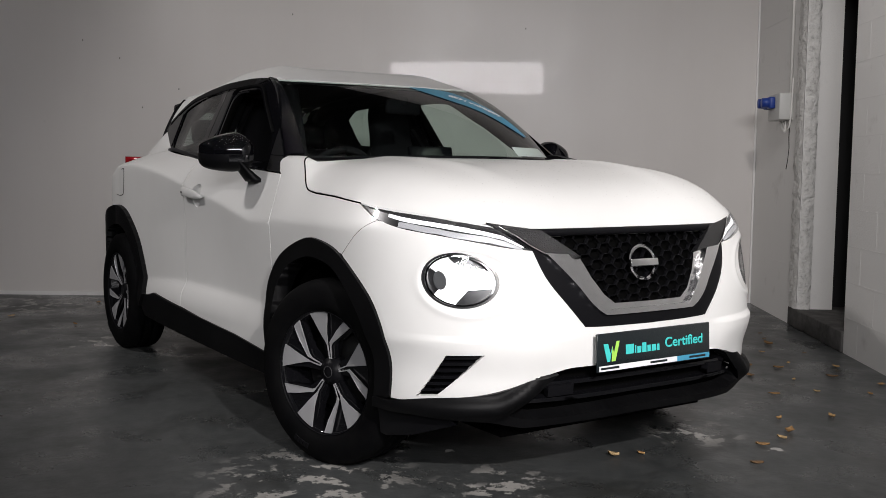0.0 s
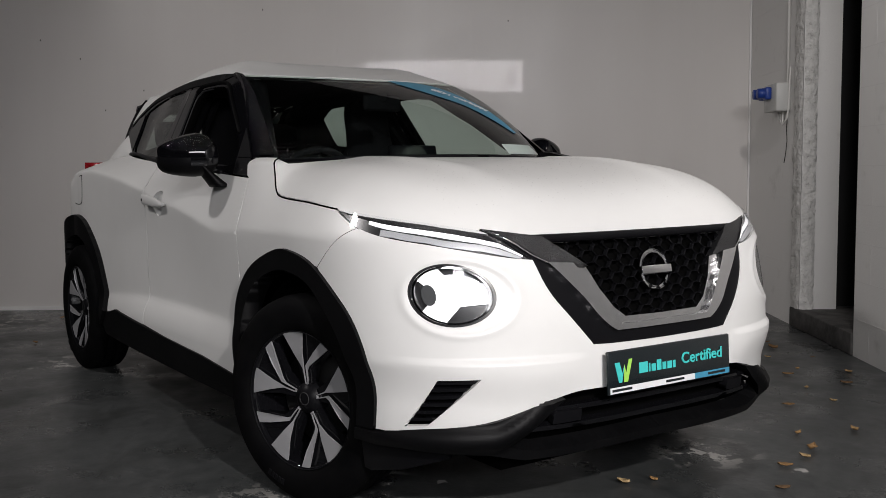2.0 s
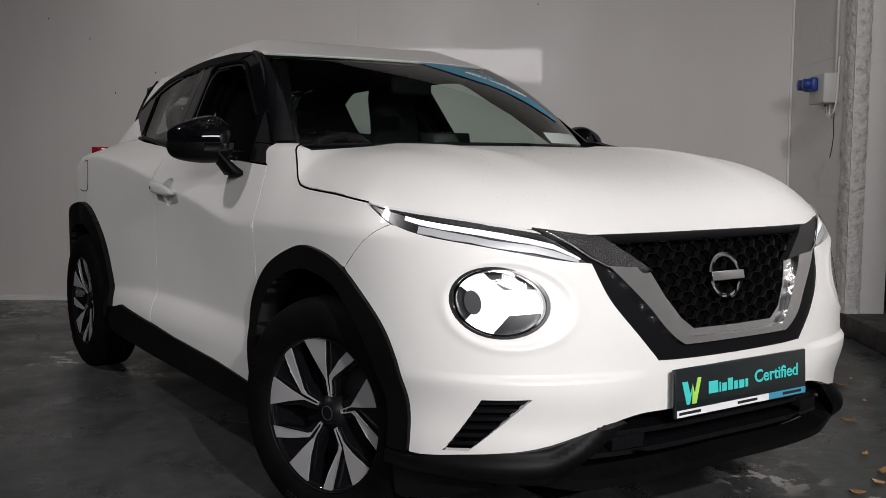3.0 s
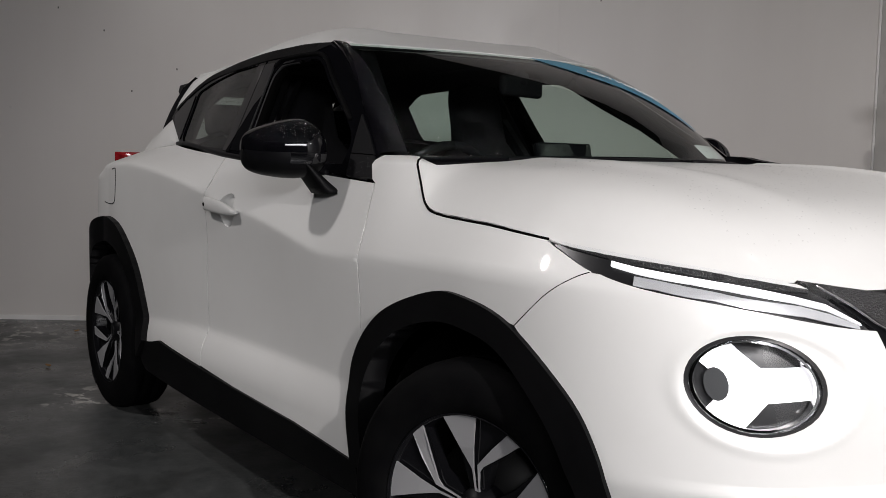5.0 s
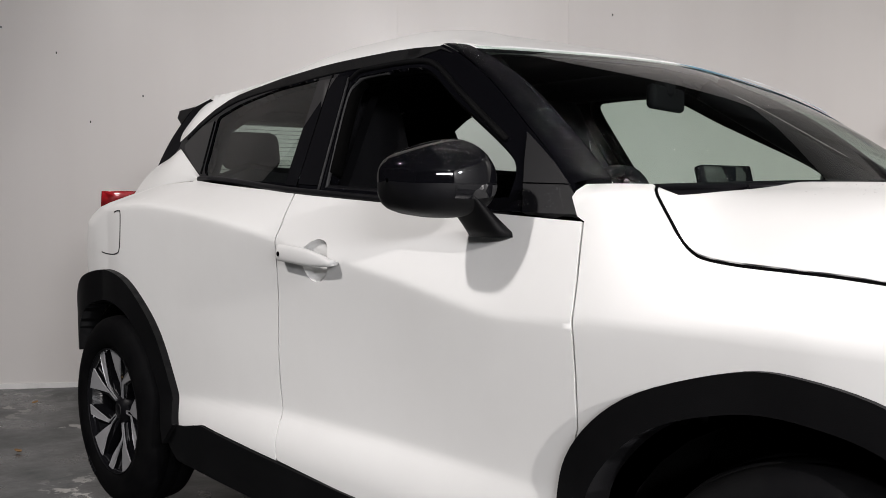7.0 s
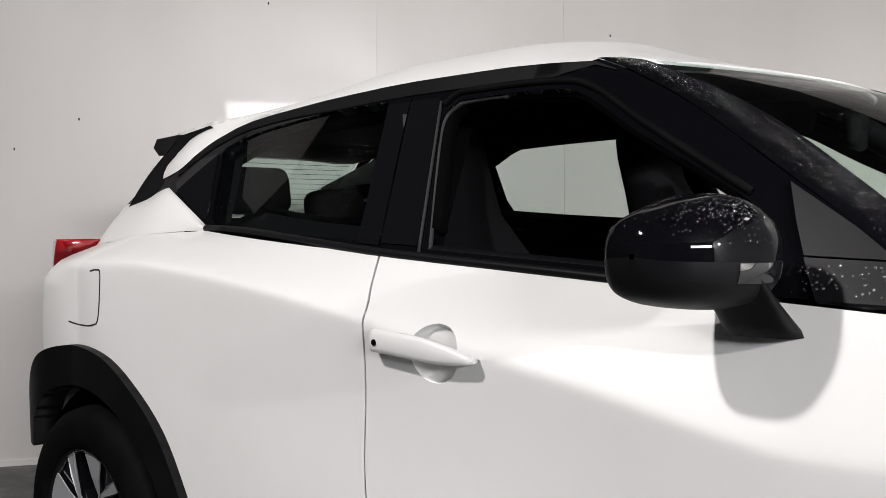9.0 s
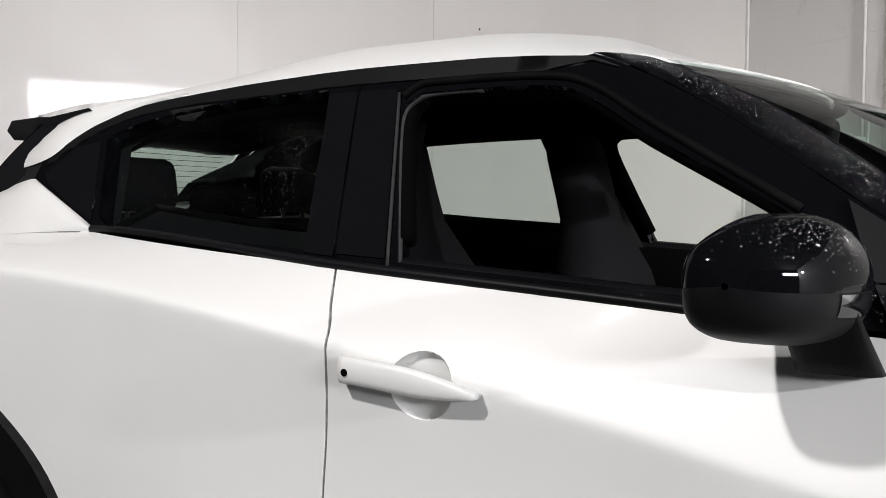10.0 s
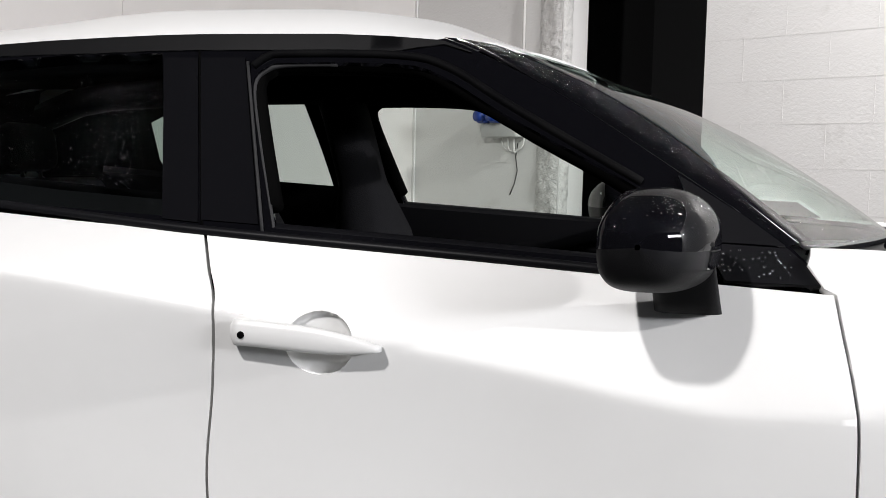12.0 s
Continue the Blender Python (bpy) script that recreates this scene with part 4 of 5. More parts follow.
shut_w = curve([(s, -skin(s, z)[1]) for s, z in ((-0.345, 1.122), (-0.295, 1.065), (-0.235, 1.009), (-0.16, 0.987), (-0.02, 0.979))] + [(0.04, -skin(0.04, 0.976)[1] * 0.998)])


def rim_turn(p):
    return math.atan2((p[0] - X0) / (nose_x(0.9) - X0), -p[1] / 0.812 + 1e-6)


rim_z = curve([(0.0, 0.978)] + [(rim_turn(skin(s, z)), z) for s, z in ((0.16, 0.969), (0.282, 0.960), (0.47, 0.944), (0.605, 0.929), (0.80, 0.899), (0.93, 0.884))] + [(math.pi / 2, 0.883)])


def side_w(s, z):
    p = skin(s, z)
    f = max(0.0, (p[0] - X0) / (nose_x(0.9) - X0))
    return (p[0], min(0.83, max(0.77, -p[1] * 0.998 / (1 - f ** PN) ** (1 / PN))))


flank_w = curve([side_w(s, z) for s, z in ((0.04, 0.976), (0.08, 0.974), (0.12, 0.971), (0.16, 0.969), (0.22, 0.964))] + [(0.30, 0.812), (0.9, 0.812)])


def bonnet(x, y):
    fx = max(0.0, (x - X0) / (nose_x(0.9) - X0))
    fy = abs(y) / (flank_w(x) if x > 0.04 else shut_w(max(x, -0.345)))
    rho = min(1.03, (fx ** PN + fy ** PN) ** (1 / PN))
    turn = math.atan2(fx, fy + 1e-6)
    edge = rim_z(turn) + (shut_z(max(x, -0.345)) - 0.978 if x < -0.02 else 0.0)
    ridge = 0.009 * math.exp(-((abs(y) - 0.44 + 0.10 * max(0, x)) / 0.06) ** 2) * sm(0.75, 0.2, x)
    g = 0.10 * rho ** 2 + 0.90 * rho ** 9
    return (x, y, (ZTOP(x) + ridge - 0.005) * (1 - g) + edge * g)


edge_r = [skin(s, z) for s, z in SHUT + DRL_TOP[1:] + [(0.86, 0.890), (0.93, 0.884), (1.0, 0.883), (1.1, 0.883), (1.2, 0.883), (NOSE, 0.883)]]
half_plan = [(p[0] - 0.002, p[1] * 0.996) for p in edge_r]
rear_edge = [(-0.345 + 0.215 * (1 - (y / 0.75) ** 2), y) for y in (0.70, 0.55, 0.4, 0.2, 0.0, -0.2, -0.4, -0.55, -0.70)]
plan = half_plan + [(x, -y) for x, y in half_plan[::-1]][1:] + rear_edge
sheet("bonnet", plan, bonnet, WHITE, car, "white bonnet with raised ridges, beaded with rain", du=0.03, dv=0.03, depth=0.02)
for side in (1, -1):
    part("bonnet_seal", tube([(p[0], p[1] * 0.999 * side, p[2] - 0.0005) for p in (skin(s, z) for s, z in SHUT)], 0.0028), DARK, car, "black gap seal beside the bonnet")


# roof
edge_z = curve([(-3.1, 1.425), (-2.8, 1.460), (-2.55, 1.485), (-2.4, 1.488), (-2.2, 1.497), (-1.93, 1.510), (-1.7, 1.516), (-1.41, 1.516), (-1.2, 1.504), (-1.1, 1.493)])
mid_z = curve([(-3.1, 1.468), (-2.95, 1.474), (-2.66, 1.500), (-2.45, 1.522), (-2.2, 1.547), (-1.8, 1.588), (-1.5, 1.590), (-1.2, 1.557), (-1.05, 1.516), (-0.925, 1.482)])


def roof(x, y):
    yr = house_w(x, edge_z(x)) + 0.004
    t = min(1.05, abs(y) / yr)
    lo = edge_z(max(x, -1.1)) - 0.30 * max(0, x + 1.1)
    z = lo + (mid_z(x) - lo) * (1 - t ** 6.5) + 0.010 * math.exp(-((t - 0.70) / 0.11) ** 2) * sm(-0.95, -1.25, x)
    fore = -0.885 - 0.165 * (y / 0.545) ** 2                     # top edge of the windscreen
    glass = 1.477 + 0.011 * (y / 0.545) ** 2 + 0.26 * (fore - x)
    f = sm(fore - 0.30, fore, x) * (1 - min(1, t) ** 8)
    return (x, y, z * (1 - f) + glass * f)


side_r = [(x, -house_w(x, edge_z(x)) - 0.004 + 0.010 * sm(-1.40, -1.15, x)) for x in (-1.13, -1.25, -1.41, -1.6, -1.8, -2.0, -2.2, -2.4, -2.5, -2.6)]
front_r = [(-0.879 - 0.165 * (y / 0.545) ** 2, y) for y in (0.51, 0.36, 0.24, 0.12, 0.0, -0.12, -0.24, -0.36, -0.51)]
sheet("roof", side_r + [(-2.95, y) for y in (-0.36, -0.2, 0, 0.2, 0.36)] + [(x, -y) for x, y in side_r[::-1]] + front_r, roof, WHITE, car, "white roof with shallow ribs", du=0.04, dv=0.03, depth=0.02)


# windscreen and rear window as bowed sheets
def screen(t, v):
    lo = Vector((-0.205 - 0.30 * abs(t) ** 2.2, 0.668 * t, 1.118 + 0.012 * (1 - t * t)))
    hi = Vector((-0.885 - 0.165 * t * t, 0.545 * t, 1.474 + 0.011 * t * t))
    return tuple(lo.lerp(hi, v) + Vector((0.5, 0, 0.86)) * 0.035 * math.sin(math.pi * min(1, max(0, v))))


pane = sheet("windscreen", [(-1, 0), (1, 0), (1, 1), (-1, 1)], screen, GLASS, car, "tinted windscreen with a blue banner and rain beads", du=0.1, dv=0.1, depth=0.0)
pane.visible_shadow = False


def hatch(t, v):
    lo = Vector((-3.27 + 0.10 * t * t, 0.445 * t, 1.185))
    hi = Vector((-2.87 + 0.03 * t * t, 0.43 * t, 1.445))
    return tuple(lo.lerp(hi, v) + Vector((-0.5, 0, 0.86)) * 0.02 * math.sin(math.pi * min(1, max(0, v))))


BACKLIGHT = spline([(-0.80, 0.10), (0.0, 0.07), (0.80, 0.10), (0.93, 0.20), (0.97, 0.55), (0.94, 0.82), (0.82, 0.93), (0.0, 0.97), (-0.82, 0.93), (-0.94, 0.82), (-0.97, 0.55), (-0.93, 0.20), (-0.80, 0.10)], 4)[:-1]
pane = sheet("rear_window", BACKLIGHT, hatch, HATCHGLASS, car, "lightly tinted rear window with heating lines", du=0.1, dv=0.1, depth=0.0, flip=1)
pane.visible_shadow = False
for k in range(11):
    v = 0.16 + 0.07 * k
    part("heating_line", tube([tuple(Vector(hatch(-0.88 + 1.76 * i / 8, v)) + Vector((0.004, 0, -0.003))) for i in range(9)], 0.0011, 4), TRIM, pane)
sheet("tailgate_frame", [(-1.03, 0.0), (1.03, 0.0), (1.03, 1.02), (-1.03, 1.02)], lambda t, v: tuple(Vector(hatch(t, v)) + Vector((0.006, 0, -0.004))), TRIM, car, "black tailgate window surround", du=0.1, dv=0.1, depth=0.0, flip=1, holes=[BACKLIGHT])
bm = bmesh.new()
prof = [(-2.78, 1.480), (-2.93, 1.486), (-3.05, 1.480), (-3.072, 1.452), (-3.04, 1.424), (-2.92, 1.418), (-2.78, 1.436)]
vs = [[bm.verts.new((x + 0.02 * (w / 0.45) ** 2, w, z - 0.022 * (w / 0.45) ** 4)) for x, z in prof] for w in (-0.385, -0.375, -0.34, -0.2, 0, 0.2, 0.34, 0.375, 0.385)]
for a, b in zip(vs, vs[1:]):
    for k in range(7):
        bm.faces.new((a[k], a[(k + 1) % 7], b[(k + 1) % 7], b[k]))
bm.faces.new(vs[0]), bm.faces.new(vs[-1][::-1])
bmesh.ops.recalc_face_normals(bm, faces=bm.faces)
part("rear_spoiler", bm, SATIN, car, "dark roof spoiler")

# ---- grille, plate, wheels, mirrors, cabin ----
grille = sheet("grille", [(0.92, 0.88), (NOSE, 0.886), (NOSE, 0.628), (1.10, 0.628), (1.0, 0.80)], skin, DARK, car, "black honeycomb grille", lift=-0.05, depth=0.0)
sheet("grille", [(0.92, 0.88), (NOSE, 0.886), (NOSE, 0.628), (1.10, 0.628), (1.0, 0.80)], mirrored(skin), DARK, car, lift=-0.05, depth=0.0, flip=-1)


def front_point(y, z, d=0.0):
    """The nose at a place across, moved outwards by d."""
    a, b = X0, NOSE
    for _ in range(30):
        m = (a + b) / 2
        if skin(m, z)[1] < -abs(y):
            a = m
        else:
            b = m
    return Vector((skin(a, z)[0] + d, y, z))


MESHBAR = material("grille_bar", (0.006, 0.006, 0.007), 0.25)
bars = bmesh.new()
HW, HH = 0.064, 0.0345
for row in range(-1, 17):
    for col in range(-6, 7):
        cy, cz = (col + 0.5 * (row % 2)) * HW * 1.5, 0.626 + row * HH * 0.5
        hexa = [(cy - 0.5 * HW, cz), (cy - 0.25 * HW, cz + 0.5 * HH), (cy + 0.25 * HW, cz + 0.5 * HH), (cy + 0.5 * HW, cz), (cy + 0.25 * HW, cz - 0.5 * HH), (cy - 0.25 * HW, cz - 0.5 * HH)]
        lim = 0.19 + (cz - 0.62) * 0.92
        if abs(cy) > min(lim, 0.46) or cz > 0.856 or cz < 0.62:
            continue
        ring = []
        for y, z in hexa:
            iy, iz = cy + (y - cy) * 0.93, cz + (z - cz) * 0.90
            p, q = front_point(y, z, -0.018), front_point(iy, iz, -0.022)
            r = front_point(iy, iz, -0.034)
            ring.append([bars.verts.new(v) for v in (p, q, r)])
        for k in range(6):
            a, b = ring[k], ring[(k + 1) % 6]
            bars.faces.new((a[0], b[0], b[1], a[1]))
            bars.faces.new((a[1], b[1], b[2], a[2]))
bmesh.ops.recalc_face_normals(bars, faces=bars.faces)
part("honeycomb", bars, MESHBAR, grille, "gloss black honeycomb bars", smooth=False)
part("grille_top_bar", tube([front_point(-0.46 + 0.92 * k / 24, 0.874, -0.016) for k in range(25)], 0.013), SATIN, grille)
ex, ez = front_point(0, 0.766).x, 0.766
emblem = part("emblem", lathe([(0.052, 0.0), (0.053, 0.012), (0.0575, 0.014), (0.0625, 0.011), (0.0635, 0.0)], 40), CHROME, car, "chrome ring badge with a plain bar")
emblem.matrix_world = pose(ex - 0.008, 0, ez, 0, -12, 0) @ pose(0, 0, 0, 0, 0, -90) @ pose(0, 0, 0, 0, 0, 180)
bar = part("emblem_bar", box((0.012, 0.132, 0.027), (0, 0, 0), None, 0.004), CHROME, car, "plain chrome bar")
bar.matrix_world = pose(ex - 0.002, 0, ez, 0, -12, 0)

# plate on the bumper
GREENISH = material("plate_cyan", (0.05, 0.55, 0.52), 0.4)
LIME = material("plate_lime", (0.36, 0.68, 0.10), 0.4)
SKYBLUE = material("banner_blue", (0.05, 0.26, 0.40), 0.4)
PLATEWHITE = material("plate_white", (0.75, 0.76, 0.77), 0.4)
PLATE = material("plate_black", (0.008, 0.012, 0.014), 0.25, 0.0, 0.5)
plate = tagged(part("show_plate", box((0.012, 0.535, 0.128), (0, 0, 0), None, 0.004), PLATE), "black dealer show plate with teal lettering", "plate")
PLATE_AT = pose(0.853, 0, 0.482, 0, -3, 0)
plate.matrix_world = PLATE_AT
FACE = 0.0066


def flat_on_plate(name, outline, mat, lift=0.0):
    ob = part(name, prism(outline, 0, 0.0012, lambda u, v, h: (FACE + lift + h, u, v)), mat, plate, smooth=False)
    return ob


def strip(u0, u1, v0, v1):
    return [(u0, v0), (u1, v0), (u1, v1), (u0, v1)]


def letters(name, text, size, mat, m, parent=None, depth=0.0006, label=""):
    data = bpy.data.curves.new(name, "FONT")
    data.body, data.size, data.extrude, data.align_x, data.align_y = text, size, depth, "LEFT", "BOTTOM"
    data.materials.append(mat)
    ob = new(name, data)
    ob.parent = parent
    ob.matrix_local = m
    if label:
        tagged(ob, label)
    return ob


READ = Matrix(((0, 0, 1, 0), (1, 0, 0, 0), (0, 1, 0, 0), (0, 0, 0, 1)))
flat_on_plate("plate_mark", [(-0.242, 0.030), (-0.222, 0.030), (-0.212, -0.004), (-0.203, 0.018), (-0.214, -0.030), (-0.226, -0.030)], GREENISH)
flat_on_plate("plate_mark", [(-0.203, 0.022), (-0.196, -0.004), (-0.184, 0.036), (-0.170, 0.036), (-0.190, -0.030), (-0.206, -0.030)], LIME)
for u, wd, v in ((-0.142, 0.036, 0.020), (-0.101, 0.006, 0.014), (-0.090, 0.018, 0.010), (-0.067, 0.019, 0.020), (-0.043, 0.016, 0.010), (-0.022, 0.020, 0.010), (0.003, 0.011, 0.010)):
    flat_on_plate("plate_bar", strip(u, u + wd, -0.012, v), GREENISH)
letters("plate_word", "Certified", 0.047, GREENISH, Matrix.Translation((FACE + 0.001, 0.040, -0.014)) @ READ @ Matrix.Diagonal((1.12, 1, 1, 1)), plate).data.offset = 0.0009
flat_on_plate("plate_strip", strip(-0.262, 0.10, -0.060, -0.042), PLATEWHITE)
flat_on_plate("plate_strip", strip(0.10, 0.262, -0.060, -0.042), SKYBLUE)
for u in (-0.255, -0.03, 0.16):
    flat_on_plate("plate_bar", strip(u, u + 0.08, -0.054, -0.047), PLATE, 0.0014)


# wheels
def wheel(x, y, flip, steer):
    w = empty("wheel", (0, 0, 0), car)
    o = -1.0                                   # outer face towards -y
    R, H = 0.342, 0.105
    prof = [(0.226, -0.088), (0.232, -0.100), (0.262, -0.110), (0.300, -0.106), (0.322, -0.096), (0.336, -0.082), (R, -0.055)]
    tread = []
    for k, yy in enumerate((-0.055, -0.030, -0.028, -0.022, -0.020, 0.0, 0.020, 0.022, 0.028, 0.030, 0.055)):
        tread.append((R - (0.007 if k in (2, 3, 7, 8) else 0.0) if k in (2, 3, 7, 8) else R, yy))
    prof = prof[:-1] + tread + [(r, -yy) for r, yy in prof[:-1][::-1]]
    tyre = part("tyre", lathe(prof, 72), RUBBER, w, "black rubber tyre with moulded sidewall")
    for k in range(5):
        a = radians(196 + k * 3.2)
        c = part("sidewall_bar", box((0.012, 0.003, 0.020), (0.286 * math.sin(a), -0.1098, 0.286 * math.cos(a)), Matrix.Rotation(a, 3, "Y"), 0.001), SATIN, tyre)
    part("rim", lathe([(0.226, -0.086), (0.229, -0.094), (0.2235, -0.095), (0.217, -0.080), (0.205, -0.04), (0.195, 0.02), (0.20, 0.09)], 64), PIANO, w, "gloss black alloy rim")
    part("rim_lip", lathe([(0.2262, -0.0945), (0.2272, -0.0975), (0.2250, -0.0982), (0.2245, -0.094)], 64), SATIN, w, "dark rim lip")
    part("brake_disc", lathe([(0.0, -0.012), (0.150, -0.012), (0.152, 0.004), (0.0, 0.004)], 40), material("brake_steel", (0.012, 0.012, 0.012), 0.5, 0.6) if "brake_steel" not in bpy.data.materials else bpy.data.materials["brake_steel"], w, "steel brake disc")
    part("hub", lathe([(0.0, -0.070), (0.033, -0.070), (0.036, -0.064), (0.050, -0.058), (0.055, -0.03), (0.055, 0.03)], 32), SATIN, w, "black hub with a badge")
    part("hub_badge", lathe([(0.0185, -0.0712), (0.019, -0.0722), (0.0212, -0.0722), (0.0218, -0.0705)], 24), GREYRUN, w)

    def pt(r, deg, h):
        a = radians(deg)
        return (r * math.sin(a), h, r * math.cos(a))

    dish = lambda r: -0.062 - 0.026 * sm(0.05, 0.21, r)  # noqa: E731

    def blade(name, outline, mat, lift, thick, label=""):
        n = len(outline)
        verts = [pt(r, d, dish(r) - lift) for r, d in outline] + [pt(r * 0.995, d, dish(r) - lift + thick) for r, d in outline]
        faces = [tuple(range(n)), tuple(range(n, 2 * n))[::-1]] + [(i, n + i, n + (i + 1) % n, (i + 1) % n) for i in range(n)]
        bm = bmesh.new()
        vs = [bm.verts.new(v) for v in verts]
        for f in faces:
            bm.faces.new([vs[i] for i in f])
        bmesh.ops.recalc_face_normals(bm, faces=bm.faces)
        return part(name, bm, mat, w, label, smooth=False)

    for k in range(5):
        b = 72 * k
        arc = lambda d0, d1, r: [(r, b + d0 + (d1 - d0) * i / 4) for i in range(5)]  # noqa: E731
        blade("spoke", [(0.040, b - 22), (0.12, b - 15)] + arc(-18, 38, 0.221) + [(0.12, b + 22), (0.040, b + 26)], PIANO, -0.010, 0.030, "gloss black spoke")
        blade("spoke_face", [(0.050, b + 0.5), (0.098, b - 1.5), (0.112, b - 4.5), (0.150, b - 10.5)] + arc(-17.5, 5.5, 0.2235) + [(0.150, b + 3.6), (0.100, b + 0.8), (0.052, b + 3.6)], STEEL, 0.002, 0.004, "machined silver spoke face")
        blade("spoke_face", [(0.052, b + 11.0), (0.112, b + 7.0), (0.172, b + 22.0)] + arc(28.5, 38.0, 0.2235) + [(0.172, b + 32.0), (0.112, b + 14.5), (0.096, b + 10.0), (0.050, b + 14.5)], STEEL, 0.002, 0.004, "machined silver spoke face")
        blade("spoke_tip", [(0.049, b + 0.5), (0.0535, b + 3.5), (0.0535, b + 11.5), (0.049, b + 14.5)], STEEL, 0.002, 0.006)
    w.matrix_local = Matrix.Translation((x, y, R - 0.004)) @ pose(0, 0, 0, 0, 0, steer + (0 if flip > 0 else 180)) @ pose(0, 0, 0, 0, -2 if steer else 13, 0)
    return w


TRACK = 0.772
wheel(0.03, -TRACK, 1, 18), wheel(-0.03, TRACK, -1, 18), wheel(-2.636, -TRACK, 1, 0), wheel(-2.636, TRACK, -1, 0)
# dark wheel wells and floor pan
for x in (0.0, -2.636):
    for s in (-1, 1):
        prof = [(0.40 * math.cos(a), 0.335 + 0.40 * math.sin(a)) for a in (math.pi * k / 16 for k in range(17))]
        verts = [(x + u, s * yy, v) for yy in (0.80, 0.50) for u, v in prof]
        faces = [(k, k + 1, 18 + k, 17 + k) for k in range(16)] + [tuple(range(17, 34))]
        part("wheel_well", (verts, [], faces), DARK, car, "black wheel arch liner")
part("floor_pan", box((2.0, 1.50, 0.10), (-1.32, 0, 0.26)), DARK, car, smooth=False)
part("floor_pan", box((0.45, 1.0, 0.1), (-3.05, 0, 0.36)), DARK, car, smooth=False)
part("floor_pan", box((0.75, 0.96, 0.12), (0.25, 0, 0.24)), DARK, car, smooth=False)
part("inner_bay", box((0.95, 1.26, 0.42), (0.16, 0, 0.62), None, 0.04), DARK, car)
part("inner_tail", box((0.40, 1.05, 0.6), (-3.05, 0, 0.72), None, 0.05), DARK, car)


# door mirrors: cap, lower shell, glass, foot
def mirror(flip):
    m = empty("door_mirror", (0, 0, 0), car, "gloss black door mirror, beaded with rain")
    C = Vector((-0.792, -0.900, 1.137))
    top = curve([(0, 0.004), (0.03, 0.030), (0.12, 0.052), (0.3, 0.069), (0.5, 0.082), (0.66, 0.088), (0.8, 0.078), (0.93, 0.046), (1, 0.006)])
    low = curve([(0, 0.004), (0.03, 0.040), (0.12, 0.062), (0.3, 0.074), (0.6, 0.081), (0.83, 0.072), (0.95, 0.046), (1, 0.006)])
    fore = curve([(0, 0.004), (0.04, 0.036), (0.15, 0.068), (0.4, 0.092), (0.7, 0.100), (0.9, 0.080), (1, 0.02)])
    aft = curve([(0, 0.004), (0.04, 0.050), (0.15, 0.070), (0.5, 0.078), (0.85, 0.074), (0.95, 0.055), (1, 0.01)])
    pw = lambda v, e: math.copysign(abs(v) ** e, v)  # noqa: E731

    def at(t, deg, grow=1.0):
        """A point of the housing: t from the outer to the inner end, turned about the car's width."""
        c, d = math.cos(radians(deg)), math.sin(radians(deg))
        x = fore(t) * pw(c, 0.84) if c > 0 else aft(t) * pw(c, 0.5)
        z = top(t) * pw(d, 0.86) if d > 0 else low(t) * pw(d, 0.70)
        return Vector((C.x + x * grow - 0.030 * (1 - 2 * t), flip * (C.y - 0.104 + 0.208 * t), C.z + z * grow))

    def shell(lo, hi, grow=1.0, t0=0.0, t1=1.0, nt=26, na=22):
        ts = [t0 + (t1 - t0) * (0.5 - 0.5 * math.cos(math.pi * i / nt)) for i in range(nt + 1)]
        verts = [tuple(at(t, lo + (hi - lo) * k / na, grow)) for t in ts for k in range(na + 1)]
        faces = []
        for i in range(nt):
            for k in range(na):
                f = (i * (na + 1) + k, i * (na + 1) + k + 1, (i + 1) * (na + 1) + k + 1, (i + 1) * (na + 1) + k)
                faces.append(f[::-1] if flip > 0 else f)
        return verts, [], faces

    part("mirror_cap", shell(-2, 182), BLACK, m, "gloss black cap with rain beads")
    if flip > 0:
        rg = random.Random(8)
        verts, faces = [], []
        for _ in range(950):
            t, w = rg.betavariate(3.2, 2.2), rg.gauss(72, 30)
            if not 8 < w < 165:
                continue
            p = at(t, w)
            n = (at(t + 0.01, w) - p).cross(at(t, w + 1) - p)
            n = n.normalized() if n.length > 1e-10 else Vector((0, 0, 1))
            n = n if n.dot(p - C) > 0 else -n
            a = n.orthogonal().normalized()
            b, r, first = n.cross(a), rg.uniform(0.0004, 0.0012), len(verts)
            for rad, h in ((1.0, 0.0), (0.72, 0.42)):
                verts += [tuple(p + (a * math.cos(math.tau * j / 6) + b * math.sin(math.tau * j / 6)) * r * rad + n * r * h) for j in range(6)]
            verts.append(tuple(p + n * r * 0.6))
            for j in range(6):
                faces += [(first + j, first + (j + 1) % 6, first + 6 + (j + 1) % 6, first + 6 + j), (first + 6 + j, first + 6 + (j + 1) % 6, first + 12)]
        tagged(part("rain_bead_film", (verts, [], faces), BEAD, m, "clear rain beads"), kind="stuff")
    part("mirror_shell", shell(-158, -22, 0.99), PLASTIC, m, "matt black lower shell")
    part("mirror_band", shell(-24, -1, 0.982, na=5), SATIN, m, "black joint band")
    part("indicator", shell(-21, -3, 0.997, 0.42, 0.93, na=5), PIANO, m, "dark glossy indicator lens")
    part("indicator_tip", shell(-20, -4, 1.0, 0.80, 0.91, 8, 5), CHANNEL, m, "grey clear tip of the indicator")
    part("mirror_back", shell(-182, -156, 0.985, na=5), PLASTIC, m)
    part("mirror_glass", box((0.004, 0.135, 0.088), (C.x - 0.064, flip * (C.y + 0.005), C.z), Matrix.Rotation(flip * radians(-14), 3, "Z"), 0.0015), CHROME, m, "mirror glass")
    rings, faces = [], []
